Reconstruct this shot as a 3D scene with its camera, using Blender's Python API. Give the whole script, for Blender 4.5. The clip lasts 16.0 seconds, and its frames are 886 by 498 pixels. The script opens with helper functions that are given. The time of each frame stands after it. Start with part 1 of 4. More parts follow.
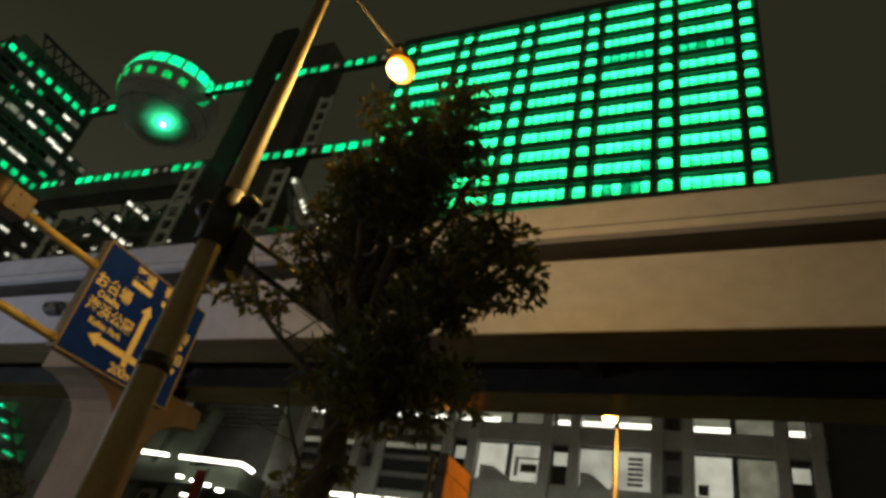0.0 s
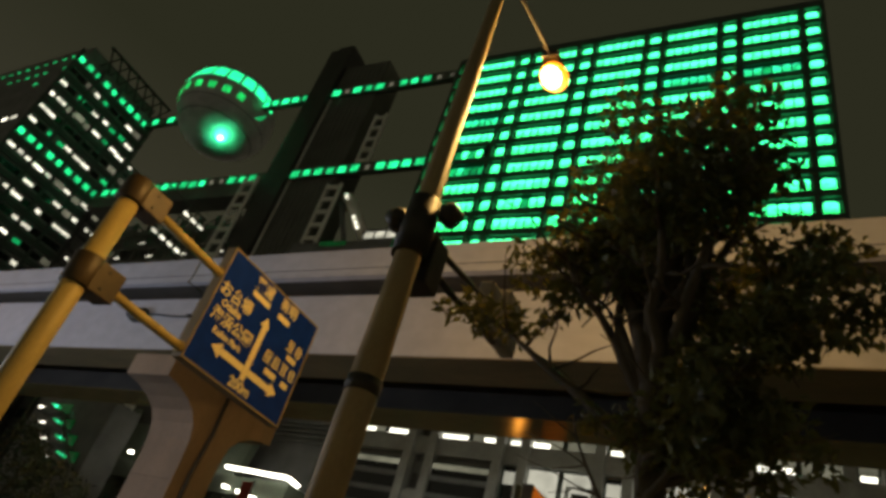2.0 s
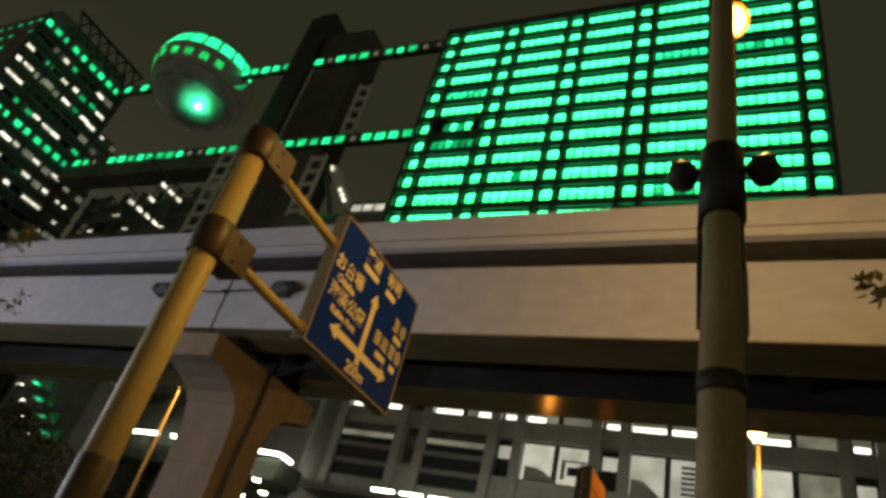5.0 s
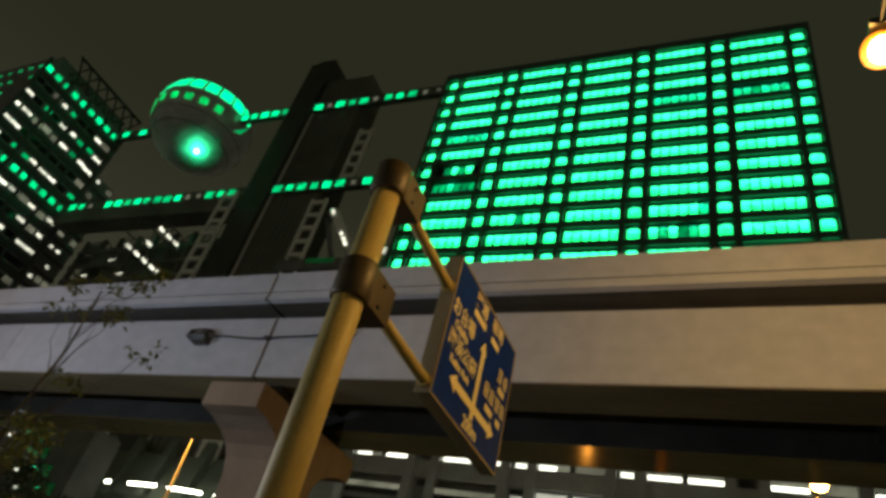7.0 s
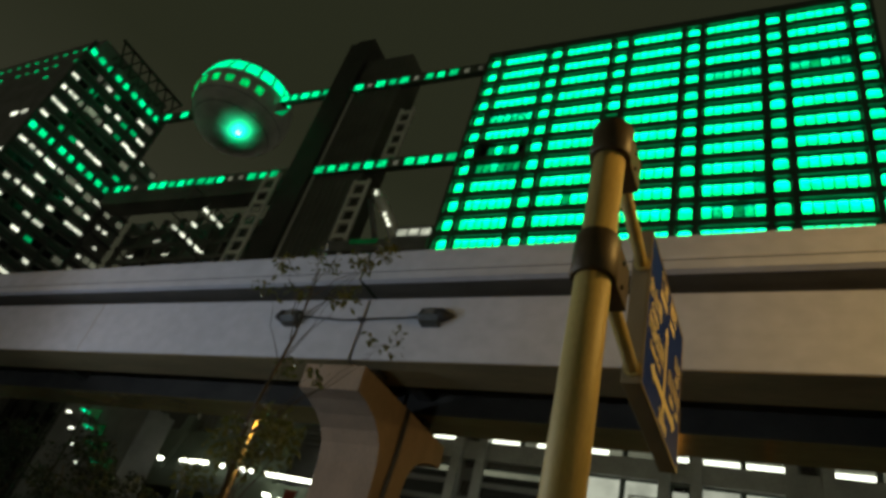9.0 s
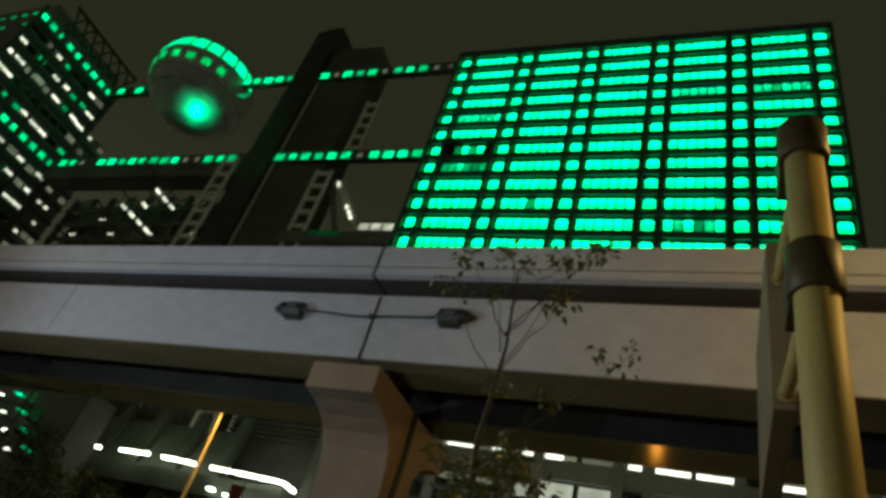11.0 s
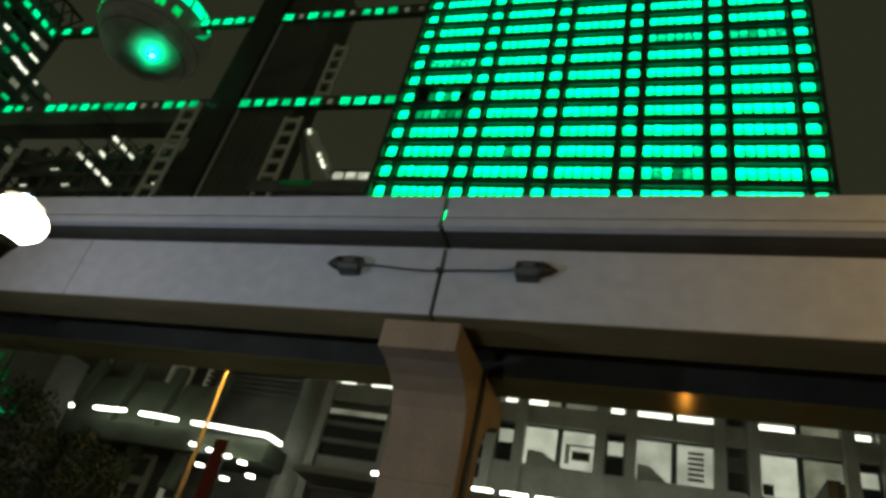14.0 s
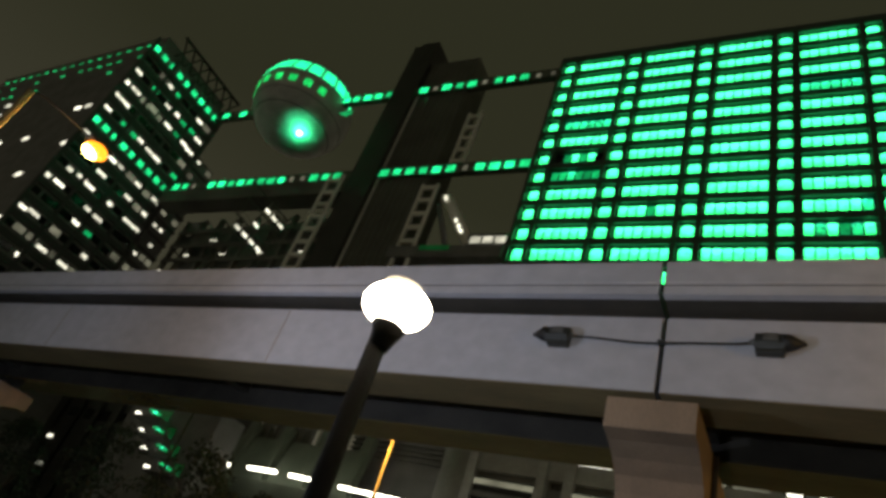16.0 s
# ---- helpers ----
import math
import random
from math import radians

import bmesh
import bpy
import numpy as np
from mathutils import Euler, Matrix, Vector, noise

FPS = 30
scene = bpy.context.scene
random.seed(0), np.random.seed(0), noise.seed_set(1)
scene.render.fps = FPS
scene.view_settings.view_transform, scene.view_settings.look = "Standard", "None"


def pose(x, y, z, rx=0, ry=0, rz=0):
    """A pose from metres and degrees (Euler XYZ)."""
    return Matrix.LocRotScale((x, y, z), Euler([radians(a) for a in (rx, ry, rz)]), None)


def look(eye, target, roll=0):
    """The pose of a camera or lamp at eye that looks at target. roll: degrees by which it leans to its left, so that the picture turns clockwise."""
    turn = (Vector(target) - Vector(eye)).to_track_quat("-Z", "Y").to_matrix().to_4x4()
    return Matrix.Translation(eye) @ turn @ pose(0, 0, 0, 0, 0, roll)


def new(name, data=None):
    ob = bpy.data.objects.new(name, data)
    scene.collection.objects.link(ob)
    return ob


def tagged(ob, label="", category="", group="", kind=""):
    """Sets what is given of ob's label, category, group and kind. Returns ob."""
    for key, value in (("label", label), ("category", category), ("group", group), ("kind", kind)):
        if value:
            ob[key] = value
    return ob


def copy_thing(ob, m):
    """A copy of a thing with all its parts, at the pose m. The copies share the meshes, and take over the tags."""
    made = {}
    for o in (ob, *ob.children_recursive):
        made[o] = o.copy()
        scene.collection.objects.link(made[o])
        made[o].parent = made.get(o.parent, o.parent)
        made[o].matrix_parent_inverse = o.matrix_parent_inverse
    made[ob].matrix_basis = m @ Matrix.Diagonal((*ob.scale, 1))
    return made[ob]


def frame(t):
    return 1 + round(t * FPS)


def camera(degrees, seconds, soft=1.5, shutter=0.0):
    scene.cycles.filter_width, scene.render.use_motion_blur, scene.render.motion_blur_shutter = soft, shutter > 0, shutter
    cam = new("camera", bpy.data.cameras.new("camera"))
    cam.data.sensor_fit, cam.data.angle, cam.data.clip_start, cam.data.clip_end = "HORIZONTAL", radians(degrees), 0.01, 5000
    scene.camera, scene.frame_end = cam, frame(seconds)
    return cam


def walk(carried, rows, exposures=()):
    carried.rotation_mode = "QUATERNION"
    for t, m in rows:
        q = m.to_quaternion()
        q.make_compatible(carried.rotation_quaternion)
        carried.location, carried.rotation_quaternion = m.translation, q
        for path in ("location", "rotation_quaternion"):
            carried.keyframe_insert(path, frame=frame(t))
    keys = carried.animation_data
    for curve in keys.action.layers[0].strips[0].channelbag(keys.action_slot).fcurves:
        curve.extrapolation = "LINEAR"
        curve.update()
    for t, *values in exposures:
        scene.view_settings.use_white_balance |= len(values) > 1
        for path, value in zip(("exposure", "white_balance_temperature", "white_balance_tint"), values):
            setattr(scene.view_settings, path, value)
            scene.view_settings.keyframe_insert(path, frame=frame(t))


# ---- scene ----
cam = camera(67.14, 16.0, soft=3.5)
PATH = [
    (0, (0.000, 0.000, 1.547), (-4.149, 7.279, 7.006), 12.79),
    (0.5, (-0.529, 0.079, 1.550), (-4.880, 7.203, 7.057), 15.02),
    (1, (-1.128, 0.004, 1.567), (-5.299, 6.767, 7.640), 16.47),
    (1.5, (-1.683, -0.082, 1.566), (-6.212, 6.418, 7.668), 16.19),
    (2, (-2.221, -0.135, 1.561), (-6.878, 6.741, 7.132), 17.37),
    (2.5, (-2.789, -0.135, 1.558), (-7.426, 6.867, 6.987), 16.70),
    (3, (-3.355, -0.170, 1.565), (-7.741, 6.996, 6.988), 16.97),
    (5.5, (-6.355, -0.183, 1.608), (-10.648, 7.091, 6.961), 15.54),
    (6, (-6.949, -0.238, 1.614), (-11.219, 7.087, 6.917), 17.00),
    (6.5, (-7.533, -0.298, 1.604), (-11.921, 6.878, 7.011), 15.83),
    (7, (-8.148, -0.347, 1.584), (-12.269, 6.583, 7.499), 15.51),
    (7.5, (-8.775, -0.381, 1.577), (-12.941, 6.626, 7.370), 16.04),
    (8, (-9.425, -0.389, 1.574), (-13.750, 6.601, 7.269), 19.02),
    (8.5, (-10.095, -0.402, 1.585), (-14.689, 6.506, 7.169), 16.71),
    (11, (-13.394, -0.442, 1.634), (-17.238, 6.776, 7.390), 17.34),
    (11.5, (-14.023, -0.463, 1.628), (-17.691, 6.866, 7.359), 16.56),
    (12, (-14.663, -0.499, 1.634), (-18.437, 6.914, 7.185), 18.40),
    (12.5, (-15.300, -0.503, 1.644), (-18.985, 6.809, 7.386), 18.03),
    (13, (-15.939, -0.465, 1.625), (-19.431, 7.083, 7.178), 19.64),
    (13.5, (-16.579, -0.460, 1.630), (-19.631, 7.282, 7.175), 14.82),
    (14, (-17.214, -0.462, 1.627), (-20.428, 7.392, 6.917), 13.62),
    (14.5, (-17.857, -0.459, 1.634), (-21.360, 7.138, 7.112), 14.54),
    (15, (-18.567, -0.472, 1.641), (-22.693, 6.833, 7.083), 17.29),
    (15.5, (-19.274, -0.530, 1.657), (-23.958, 6.370, 7.175), 16.70),
    (16, (-20.000, -0.736, 1.650), (-24.874, 5.970, 7.243), 20.39),
]
walk(cam, [(t, look(eye, target, roll)) for t, eye, target, roll in PATH],
     exposures=[(0, 0.48, 7050, 0), (3, 0.68, 7300, 4), (5.5, 0.64, 7200, 2), (8.5, 0.47, 6900, -6), (11, 0.44, 6950, -12), (13.5, 0.50, 6950, -12), (15, 0.66, 7200, -2), (16, 0.72, 7250, 2)])

# ---- world and lamps ----
world = bpy.data.worlds.new("night_sky")
scene.world = world
world.use_nodes = True
nt = world.node_tree
bg = nt.nodes["Background"]
tc = nt.nodes.new("ShaderNodeTexCoord")
sep = nt.nodes.new("ShaderNodeSeparateXYZ")
ramp = nt.nodes.new("ShaderNodeValToRGB")
nt.links.new(tc.outputs["Generated"], sep.inputs[0])
nt.links.new(sep.outputs["Z"], ramp.inputs[0])
ramp.color_ramp.elements[0].position = 0.0
ramp.color_ramp.elements[0].color = (0.145, 0.13, 0.105, 1)
mid_glow = ramp.color_ramp.elements.new(0.38)
mid_glow.color = (0.027, 0.0255, 0.0185, 1)
ramp.color_ramp.elements[2].position = 0.62
ramp.color_ramp.elements[2].color = (0.0152, 0.0154, 0.0095, 1)
nt.links.new(ramp.outputs[0], bg.inputs[0])
bg.inputs[1].default_value = 1.0
scene.view_settings.exposure = 0.0

SODIUM = (1.0, 0.58, 0.20)


def point_lamp(name, place, power, colour, radius):
    data = bpy.data.lights.new(name, "POINT")
    data.energy, data.color, data.shadow_soft_size = power, colour, radius
    ob = new(name, data)
    ob.location = place
    return ob


point_lamp("street_lamp_light", (-6.1, 7.35, 11.1), 1080, SODIUM, 0.25)
point_lamp("street_lamp_light", (-38.4, 6.6, 11.45), 260, SODIUM, 0.25)
point_lamp("street_lamp_light", (-6.1, 28.5, 12.5), 650, SODIUM, 0.25)
point_lamp("street_lamp_light", (-43.0, 31.4, 14.8), 700, SODIUM, 0.25)
point_lamp("path_lamp_light", (-23.3, 3.45, 4.95), 740, (0.70, 0.77, 1.0), 0.3)
point_lamp("path_lamp_light", (-38.0, 3.45, 4.95), 2100, (0.60, 0.68, 1.0), 0.3)
point_lamp("low_lamp_light", (-16.3, 33.0, 5.0), 50, (1.0, 0.36, 0.05), 0.2)
point_lamp("sphere_projector_light", (-125.0, 74.0, 100.4), 3000, (0.03, 1.0, 0.42), 0.6)

# ---- materials ----
def material(name, base, rough=0.6, metal=0.0, scale=4.0, vary=0.25, grain=60.0, bump=0.15, spot=None, random_vary=0.0, stretch=(1, 1, 1)):
    m = bpy.data.materials.new(name)
    m.use_nodes = True
    n, l = m.node_tree.nodes, m.node_tree.links
    b = n["Principled BSDF"]
    co = n.new("ShaderNodeTexCoord")
    mp = n.new("ShaderNodeMapping")
    mp.inputs["Scale"].default_value = stretch
    l.new(co.outputs["Object"], mp.inputs[0])
    big = n.new("ShaderNodeTexNoise")
    big.inputs["Scale"].default_value = scale
    big.inputs["Detail"].default_value = 6
    fine = n.new("ShaderNodeTexNoise")
    fine.inputs["Scale"].default_value = grain
    fine.inputs["Detail"].default_value = 4
    l.new(mp.outputs[0], big.inputs[0])
    l.new(mp.outputs[0], fine.inputs[0])
    r = n.new("ShaderNodeValToRGB")
    r.color_ramp.elements[0].position, r.color_ramp.elements[1].position = 0.3, 0.7
    dark = tuple(c * (1 - vary) for c in base) if spot is None else spot
    r.color_ramp.elements[0].color = (*dark, 1)
    r.color_ramp.elements[1].color = (*[min(1, c * (1 + vary * 0.5)) for c in base], 1)
    l.new(big.outputs[0], r.inputs[0])
    mix = n.new("ShaderNodeMix")
    mix.data_type, mix.blend_type = "RGBA", "MULTIPLY"
    mix.inputs[0].default_value = 0.35
    l.new(r.outputs[0], mix.inputs[6])
    l.new(fine.outputs[0], mix.inputs[7])
    gain = n.new("ShaderNodeMix")
    gain.data_type, gain.blend_type = "RGBA", "MULTIPLY"
    gain.inputs[0].default_value = 1.0
    gain.inputs[7].default_value = (1.2, 1.2, 1.2, 1)
    l.new(mix.outputs[2], gain.inputs[6])
    out = gain.outputs[2]
    if random_vary:
        info = n.new("ShaderNodeObjectInfo")
        hsv = n.new("ShaderNodeHueSaturation")
        mr = n.new("ShaderNodeMapRange")
        mr.inputs[3].default_value, mr.inputs[4].default_value = 1 - random_vary, 1 + random_vary
        l.new(info.outputs["Random"], mr.inputs[0])
        l.new(mr.outputs[0], hsv.inputs["Value"])
        l.new(out, hsv.inputs["Color"])
        out = hsv.outputs[0]
    l.new(out, b.inputs["Base Color"])
    b.inputs["Roughness"].default_value, b.inputs["Metallic"].default_value = rough, metal
    if bump:
        bp = n.new("ShaderNodeBump")
        bp.inputs["Strength"].default_value = bump
        bp.inputs["Distance"].default_value = 0.01
        l.new(fine.outputs[0], bp.inputs["Height"])
        l.new(bp.outputs[0], b.inputs["Normal"])
    return m


def lit(name, colour, strength, low=0.6, scale=1.5, base=(0.02, 0.02, 0.02), blotch=0.5, tall=0.0):
    """A lit pane: brightness varies from pane to pane and, by blinds and furniture, within it."""
    m = bpy.data.materials.new(name)
    m.use_nodes = True
    n, l = m.node_tree.nodes, m.node_tree.links
    b = n["Principled BSDF"]
    b.inputs["Base Color"].default_value = (*base, 1)
    b.inputs["Roughness"].default_value = 0.2
    b.inputs["Emission Color"].default_value = (*colour, 1)
    info = n.new("ShaderNodeObjectInfo")
    mr = n.new("ShaderNodeMapRange")
    mr.inputs[3].default_value, mr.inputs[4].default_value = strength * low, strength * 1.1
    l.new(info.outputs["Random"], mr.inputs[0])
    co = n.new("ShaderNodeTexCoord")
    off = n.new("ShaderNodeVectorMath")
    off.operation = "ADD"
    l.new(co.outputs["Object"], off.inputs[0])
    sc = n.new("ShaderNodeMath")
    sc.operation = "MULTIPLY"
    sc.inputs[1].default_value = 90.0
    l.new(info.outputs["Random"], sc.inputs[0])
    l.new(sc.outputs[0], off.inputs[1])
    no = n.new("ShaderNodeTexNoise")
    no.inputs["Scale"].default_value = scale
    l.new(off.outputs[0], no.inputs[0])
    m2 = n.new("ShaderNodeMapRange")
    m2.inputs[1].default_value, m2.inputs[2].default_value = 0.3, 0.6
    m2.inputs[3].default_value, m2.inputs[4].default_value = 1 - blotch, 1.0
    l.new(no.outputs[0], m2.inputs[0])
    mu = n.new("ShaderNodeMath")
    mu.operation = "MULTIPLY"
    l.new(mr.outputs[0], mu.inputs[0])
    l.new(m2.outputs[0], mu.inputs[1])
    last = mu.outputs[0]
    if tall:
        sp_ = n.new("ShaderNodeSeparateXYZ")
        l.new(co.outputs["Object"], sp_.inputs[0])
        up = n.new("ShaderNodeMapRange")
        up.inputs[1].default_value, up.inputs[2].default_value = -tall / 2, tall / 2
        up.inputs[3].default_value, up.inputs[4].default_value = 0.0, 1.0
        l.new(sp_.outputs["Z"], up.inputs[0])
        shade = n.new("ShaderNodeValToRGB")
        shade.color_ramp.elements[0].color = (colour[0], colour[1], colour[2] * 0.62, 1)
        shade.color_ramp.elements[1].color = (colour[0] * 2.5, colour[1], min(1, colour[2] * 1.45), 1)
        l.new(up.outputs[0], shade.inputs[0])
        l.new(shade.outputs[0], b.inputs["Emission Color"])
        gain = n.new("ShaderNodeMapRange")
        gain.inputs[3].default_value, gain.inputs[4].default_value = 0.5, 1.12
        l.new(up.outputs[0], gain.inputs[0])
        m3 = n.new("ShaderNodeMath")
        m3.operation = "MULTIPLY"
        l.new(last, m3.inputs[0])
        l.new(gain.outputs[0], m3.inputs[1])
        last = m3.outputs[0]
    l.new(last, b.inputs["Emission Strength"])
    return m


CONCRETE = material("concrete_panel", (0.43, 0.435, 0.465), 0.7, scale=0.25, vary=0.09, grain=2.5, bump=0.004, stretch=(0.6, 1, 0.8))
# dark base colour holds the shade under the deck slab
SLAB_SHADE = material("shade_dark_slab_concrete", (0.05, 0.046, 0.036), 0.85, scale=0.7, vary=0.3, grain=12)
# glossy soffit; brown carries shade and sodium light from the road
SOFFIT_TINT_GLOSS = material("brown_lamplit_glossy_soffit", (0.20, 0.15, 0.06), 0.16, scale=0.8, vary=0.3, grain=10, bump=0.02, stretch=(0.3, 1, 1))
# shade between the girders put into the colour; also the parapet's dark joint
GAP_SHADE_JOINT = material("gap_shade_and_joint_concrete", (0.04, 0.036, 0.028), 0.9, scale=0.7, vary=0.4, grain=10)
# matt soffit, same painted shade and sodium tint
SOFFIT_TINT = material("brown_lamplit_shade_soffit", (0.22, 0.17, 0.085), 0.75, scale=0.8, vary=0.3, grain=10, bump=0.03, stretch=(0.3, 1, 1))
PIER = material("pier_concrete", (0.25, 0.18, 0.12), 0.8, scale=0.9, vary=0.2, grain=14, stretch=(1, 1, 0.4))
RUBBER = material("black_rubber", (0.012, 0.012, 0.012), 0.6, bump=0)
BOXPALE = material("pale_zinc_plate", (0.15, 0.15, 0.14), 0.5, 0.3)
BOXGREY = material("cast_box_grey", (0.04, 0.043, 0.038), 0.5, 0.2)
POLE = material("cream_painted_steel", (0.50, 0.37, 0.12), 0.58, 0.05, scale=2.2, vary=0.22, grain=40, bump=0.06, stretch=(1, 1, 0.3))
POLE_BROWN = material("brown_painted_steel", (0.075, 0.048, 0.018), 0.5, 0.15, scale=3, vary=0.3)
LAMP_POLE = material("street_lamp_pole_paint", (0.40, 0.30, 0.16), 0.6, 0.1, scale=2.5, vary=0.25, stretch=(1, 1, 0.3))
DARKMETAL = material("dark_metal", (0.05, 0.046, 0.036), 0.5, 0.3)
SIGN_BLUE = material("sign_blue_sheet", (0.003, 0.026, 0.20), 0.7, 0.0, scale=3, vary=0.2, bump=0.02)
# white sheet; the sodium lamp's yellow is put into its colour
SIGN_WHITE = material("sodium_tinted_white_sign_sheet", (0.82, 0.69, 0.36), 0.4, scale=20, vary=0.1, bump=0)
SIGN_BACK = material("sign_back_aluminium", (0.26, 0.20, 0.11), 0.6, 0.0, scale=2, vary=0.2)
FRAME = material("facade_metal", (0.17, 0.172, 0.17), 0.55, 0.1, scale=0.3, vary=0.3, grain=5)
GRID = material("dark_green_grey_metal", (0.05, 0.075, 0.058), 0.5, 0.1, scale=0.3, vary=0.3, grain=5)
FACADE = material("facade_stone_grey", (0.06, 0.06, 0.06), 0.6, 0.0, scale=0.3, vary=0.2, grain=5)
PODIUM = material("podium_panel_grey", (0.31, 0.315, 0.30), 0.5, 0.1, scale=0.3, vary=0.2, grain=3)
DARKGLASS = material("dark_glass", (0.010, 0.012, 0.012), 0.12, 0.0, vary=0.3, bump=0)
TITAN = material("titanium_sphere", (0.50, 0.51, 0.49), 0.5, 0.15, scale=0.3, vary=0.25, grain=3, bump=0.05)
SHAFT = material("shaft_cladding", (0.045, 0.045, 0.04), 0.5, 0.2, scale=0.2, vary=0.3)
GLAZING = material("grey_smoked_glazing", (0.11, 0.115, 0.09), 0.35, 0.0, scale=0.15, vary=0.3, grain=2, bump=0)
TRUSS = material("white_truss_paint", (0.78, 0.78, 0.72), 0.5, 0.0, vary=0.2)
GREEN = lit("green_film_pane", (0.017, 1.0, 0.275), 3.3, 0.75, 1.1, blotch=0.45, tall=2.5)
GREEN_MID = lit("green_film_pane_half_dim", (0.010, 1.0, 0.35), 1.6, 0.5, 1.6, blotch=0.75, tall=2.5)
GREEN_BRIGHT = lit("green_gallery_pane", (0.012, 1.0, 0.36), 1.5, 0.8, 0.3, blotch=0.3)
GREEN_DIM = lit("green_film_pane_dim", (0.004, 0.8, 0.25), 0.55, 0.4, 1.5)
GREEN_BEAD = lit("green_lamp_panel", (0.01, 1.0, 0.34), 1.35, 0.3, 0.5)
GREEN_SPOT = lit("green_projector_lens", (0.05, 1.0, 0.45), 60.0, 0.95, 0.2, blotch=0.0)
WHITE = lit("white_office_light", (1.0, 0.97, 0.86), 1.3, 0.35, 1.0)
WHITE_TUBE = lit("white_tube_light", (1.0, 0.98, 0.90), 2.0, 0.7, 0.5, blotch=0.2)
WHITE_ROOM = lit("white_lit_room", (0.90, 0.88, 0.80), 0.42, 0.75, 0.35, blotch=0.35)
WHITE_DIM = lit("dim_lit_room", (0.80, 0.78, 0.62), 0.16, 0.4, 0.4)
# orange lamp lens; on street lamps also the rim of the glare
SODIUM_LENS = lit("sodium_lens_and_glare_rim", (1.0, 0.27, 0.02), 1.7, 0.95, 0.2, blotch=0.0)
SODIUM_CORE = lit("sodium_glare_core", (1.0, 0.55, 0.16), 16.0, 0.95, 0.2, blotch=0.0)
PALE_LENS = lit("pale_warm_lamp_lens", (1.0, 0.72, 0.38), 0.9, 0.95, 0.2, blotch=0.0)
LAMP_LENS = lit("warm_white_lamp_lens", (1.0, 0.86, 0.74), 12.0, 0.95, 0.2, blotch=0.0)
WHITE_STRIP = lit("canopy_tube_light", (1.0, 0.98, 0.90), 6.0, 0.7, 0.5, blotch=0.1)
GREEN_FAINT = lit("green_wash", (0.01, 0.5, 0.12), 0.05, 0.6, 0.6)
BEAM = material("deep_beam_grey", (0.14, 0.135, 0.115), 0.7, scale=0.1, vary=0.4, grain=3)
FIN = material("grey_green_metal", (0.12, 0.145, 0.11), 0.6, 0.0, scale=0.4, vary=0.2, grain=4)
SIGNAL_GREY = material("signal_grey_paint", (0.24, 0.225, 0.20), 0.5, 0.1)
RED = material("dark_red_cloth", (0.28, 0.04, 0.025), 0.8, scale=1.5, vary=0.25)
# sodium light on a grey sign back, put into the base colour
LAMPLIT_ORANGE = material("sodium_lit_sign_back", (0.75, 0.25, 0.03), 0.8, scale=2, vary=0.15)
BARK = material("tree_bark", (0.10, 0.078, 0.05), 0.9, scale=6, vary=0.4, grain=50, bump=0.5, stretch=(1, 1, 0.3))
LEAF = material("leaf_green", (0.092, 0.105, 0.032), 0.5, scale=2.5, vary=0.45, grain=30, bump=0.05)
leaf_nodes = LEAF.node_tree
thin = leaf_nodes.nodes.new("ShaderNodeBsdfTranslucent")
thin.inputs[0].default_value = (0.22, 0.18, 0.03, 1)
both = leaf_nodes.nodes.new("ShaderNodeMixShader")
both.inputs[0].default_value = 0.2
leaf_nodes.links.new(leaf_nodes.nodes["Principled BSDF"].outputs[0], both.inputs[1])
leaf_nodes.links.new(thin.outputs[0], both.inputs[2])
leaf_nodes.links.new(both.outputs[0], leaf_nodes.nodes["Material Output"].inputs[0])
LEAF_DARK = material("far_leaf_green", (0.03, 0.042, 0.02), 0.6, scale=0.8, vary=0.5, grain=12)
LAMP_ARM = material("matt_black_lamp_arm", (0.012, 0.012, 0.012), 0.95, bump=0)
for m, level in ((LAMP_ARM, 0.05), (LAMP_POLE, 0.2), (DARKMETAL, 0.3), (SIGN_BLUE, 0.1), (SIGN_WHITE, 0.2)):
    m.node_tree.nodes["Principled BSDF"].inputs["Specular IOR Level"].default_value = level
ASPHALT = material("asphalt", (0.05, 0.05, 0.052), 0.85, scale=1.2, vary=0.3, grain=80)
PAVING = material("paving_concrete", (0.28, 0.26, 0.24), 0.8, scale=1.5, vary=0.2)
KERB = material("kerb_stone", (0.34, 0.33, 0.31), 0.8)
EARTH = material("ground_earth", (0.08, 0.08, 0.06), 0.95, scale=0.05, vary=0.4)


# ---- helpers for meshes ----
def box(bm, x0, x1, y0, y1, z0, z1, bevel=0.0):
    v = [bm.verts.new((x, y, z)) for z in (z0, z1) for y in (y0, y1) for x in (x0, x1)]
    fs = [bm.faces.new([v[i] for i in q]) for q in ((0, 2, 3, 1), (4, 5, 7, 6), (0, 1, 5, 4), (2, 6, 7, 3), (0, 4, 6, 2), (1, 3, 7, 5))]
    if bevel:
        bmesh.ops.bevel(bm, geom=list({e for f in fs for e in f.edges}), offset=bevel, segments=2, affect="EDGES", profile=0.7)
    return bm


def boxed(x0, x1, y0, y1, z0, z1, bevel=0.0):
    return box(bmesh.new(), x0, x1, y0, y1, z0, z1, bevel)


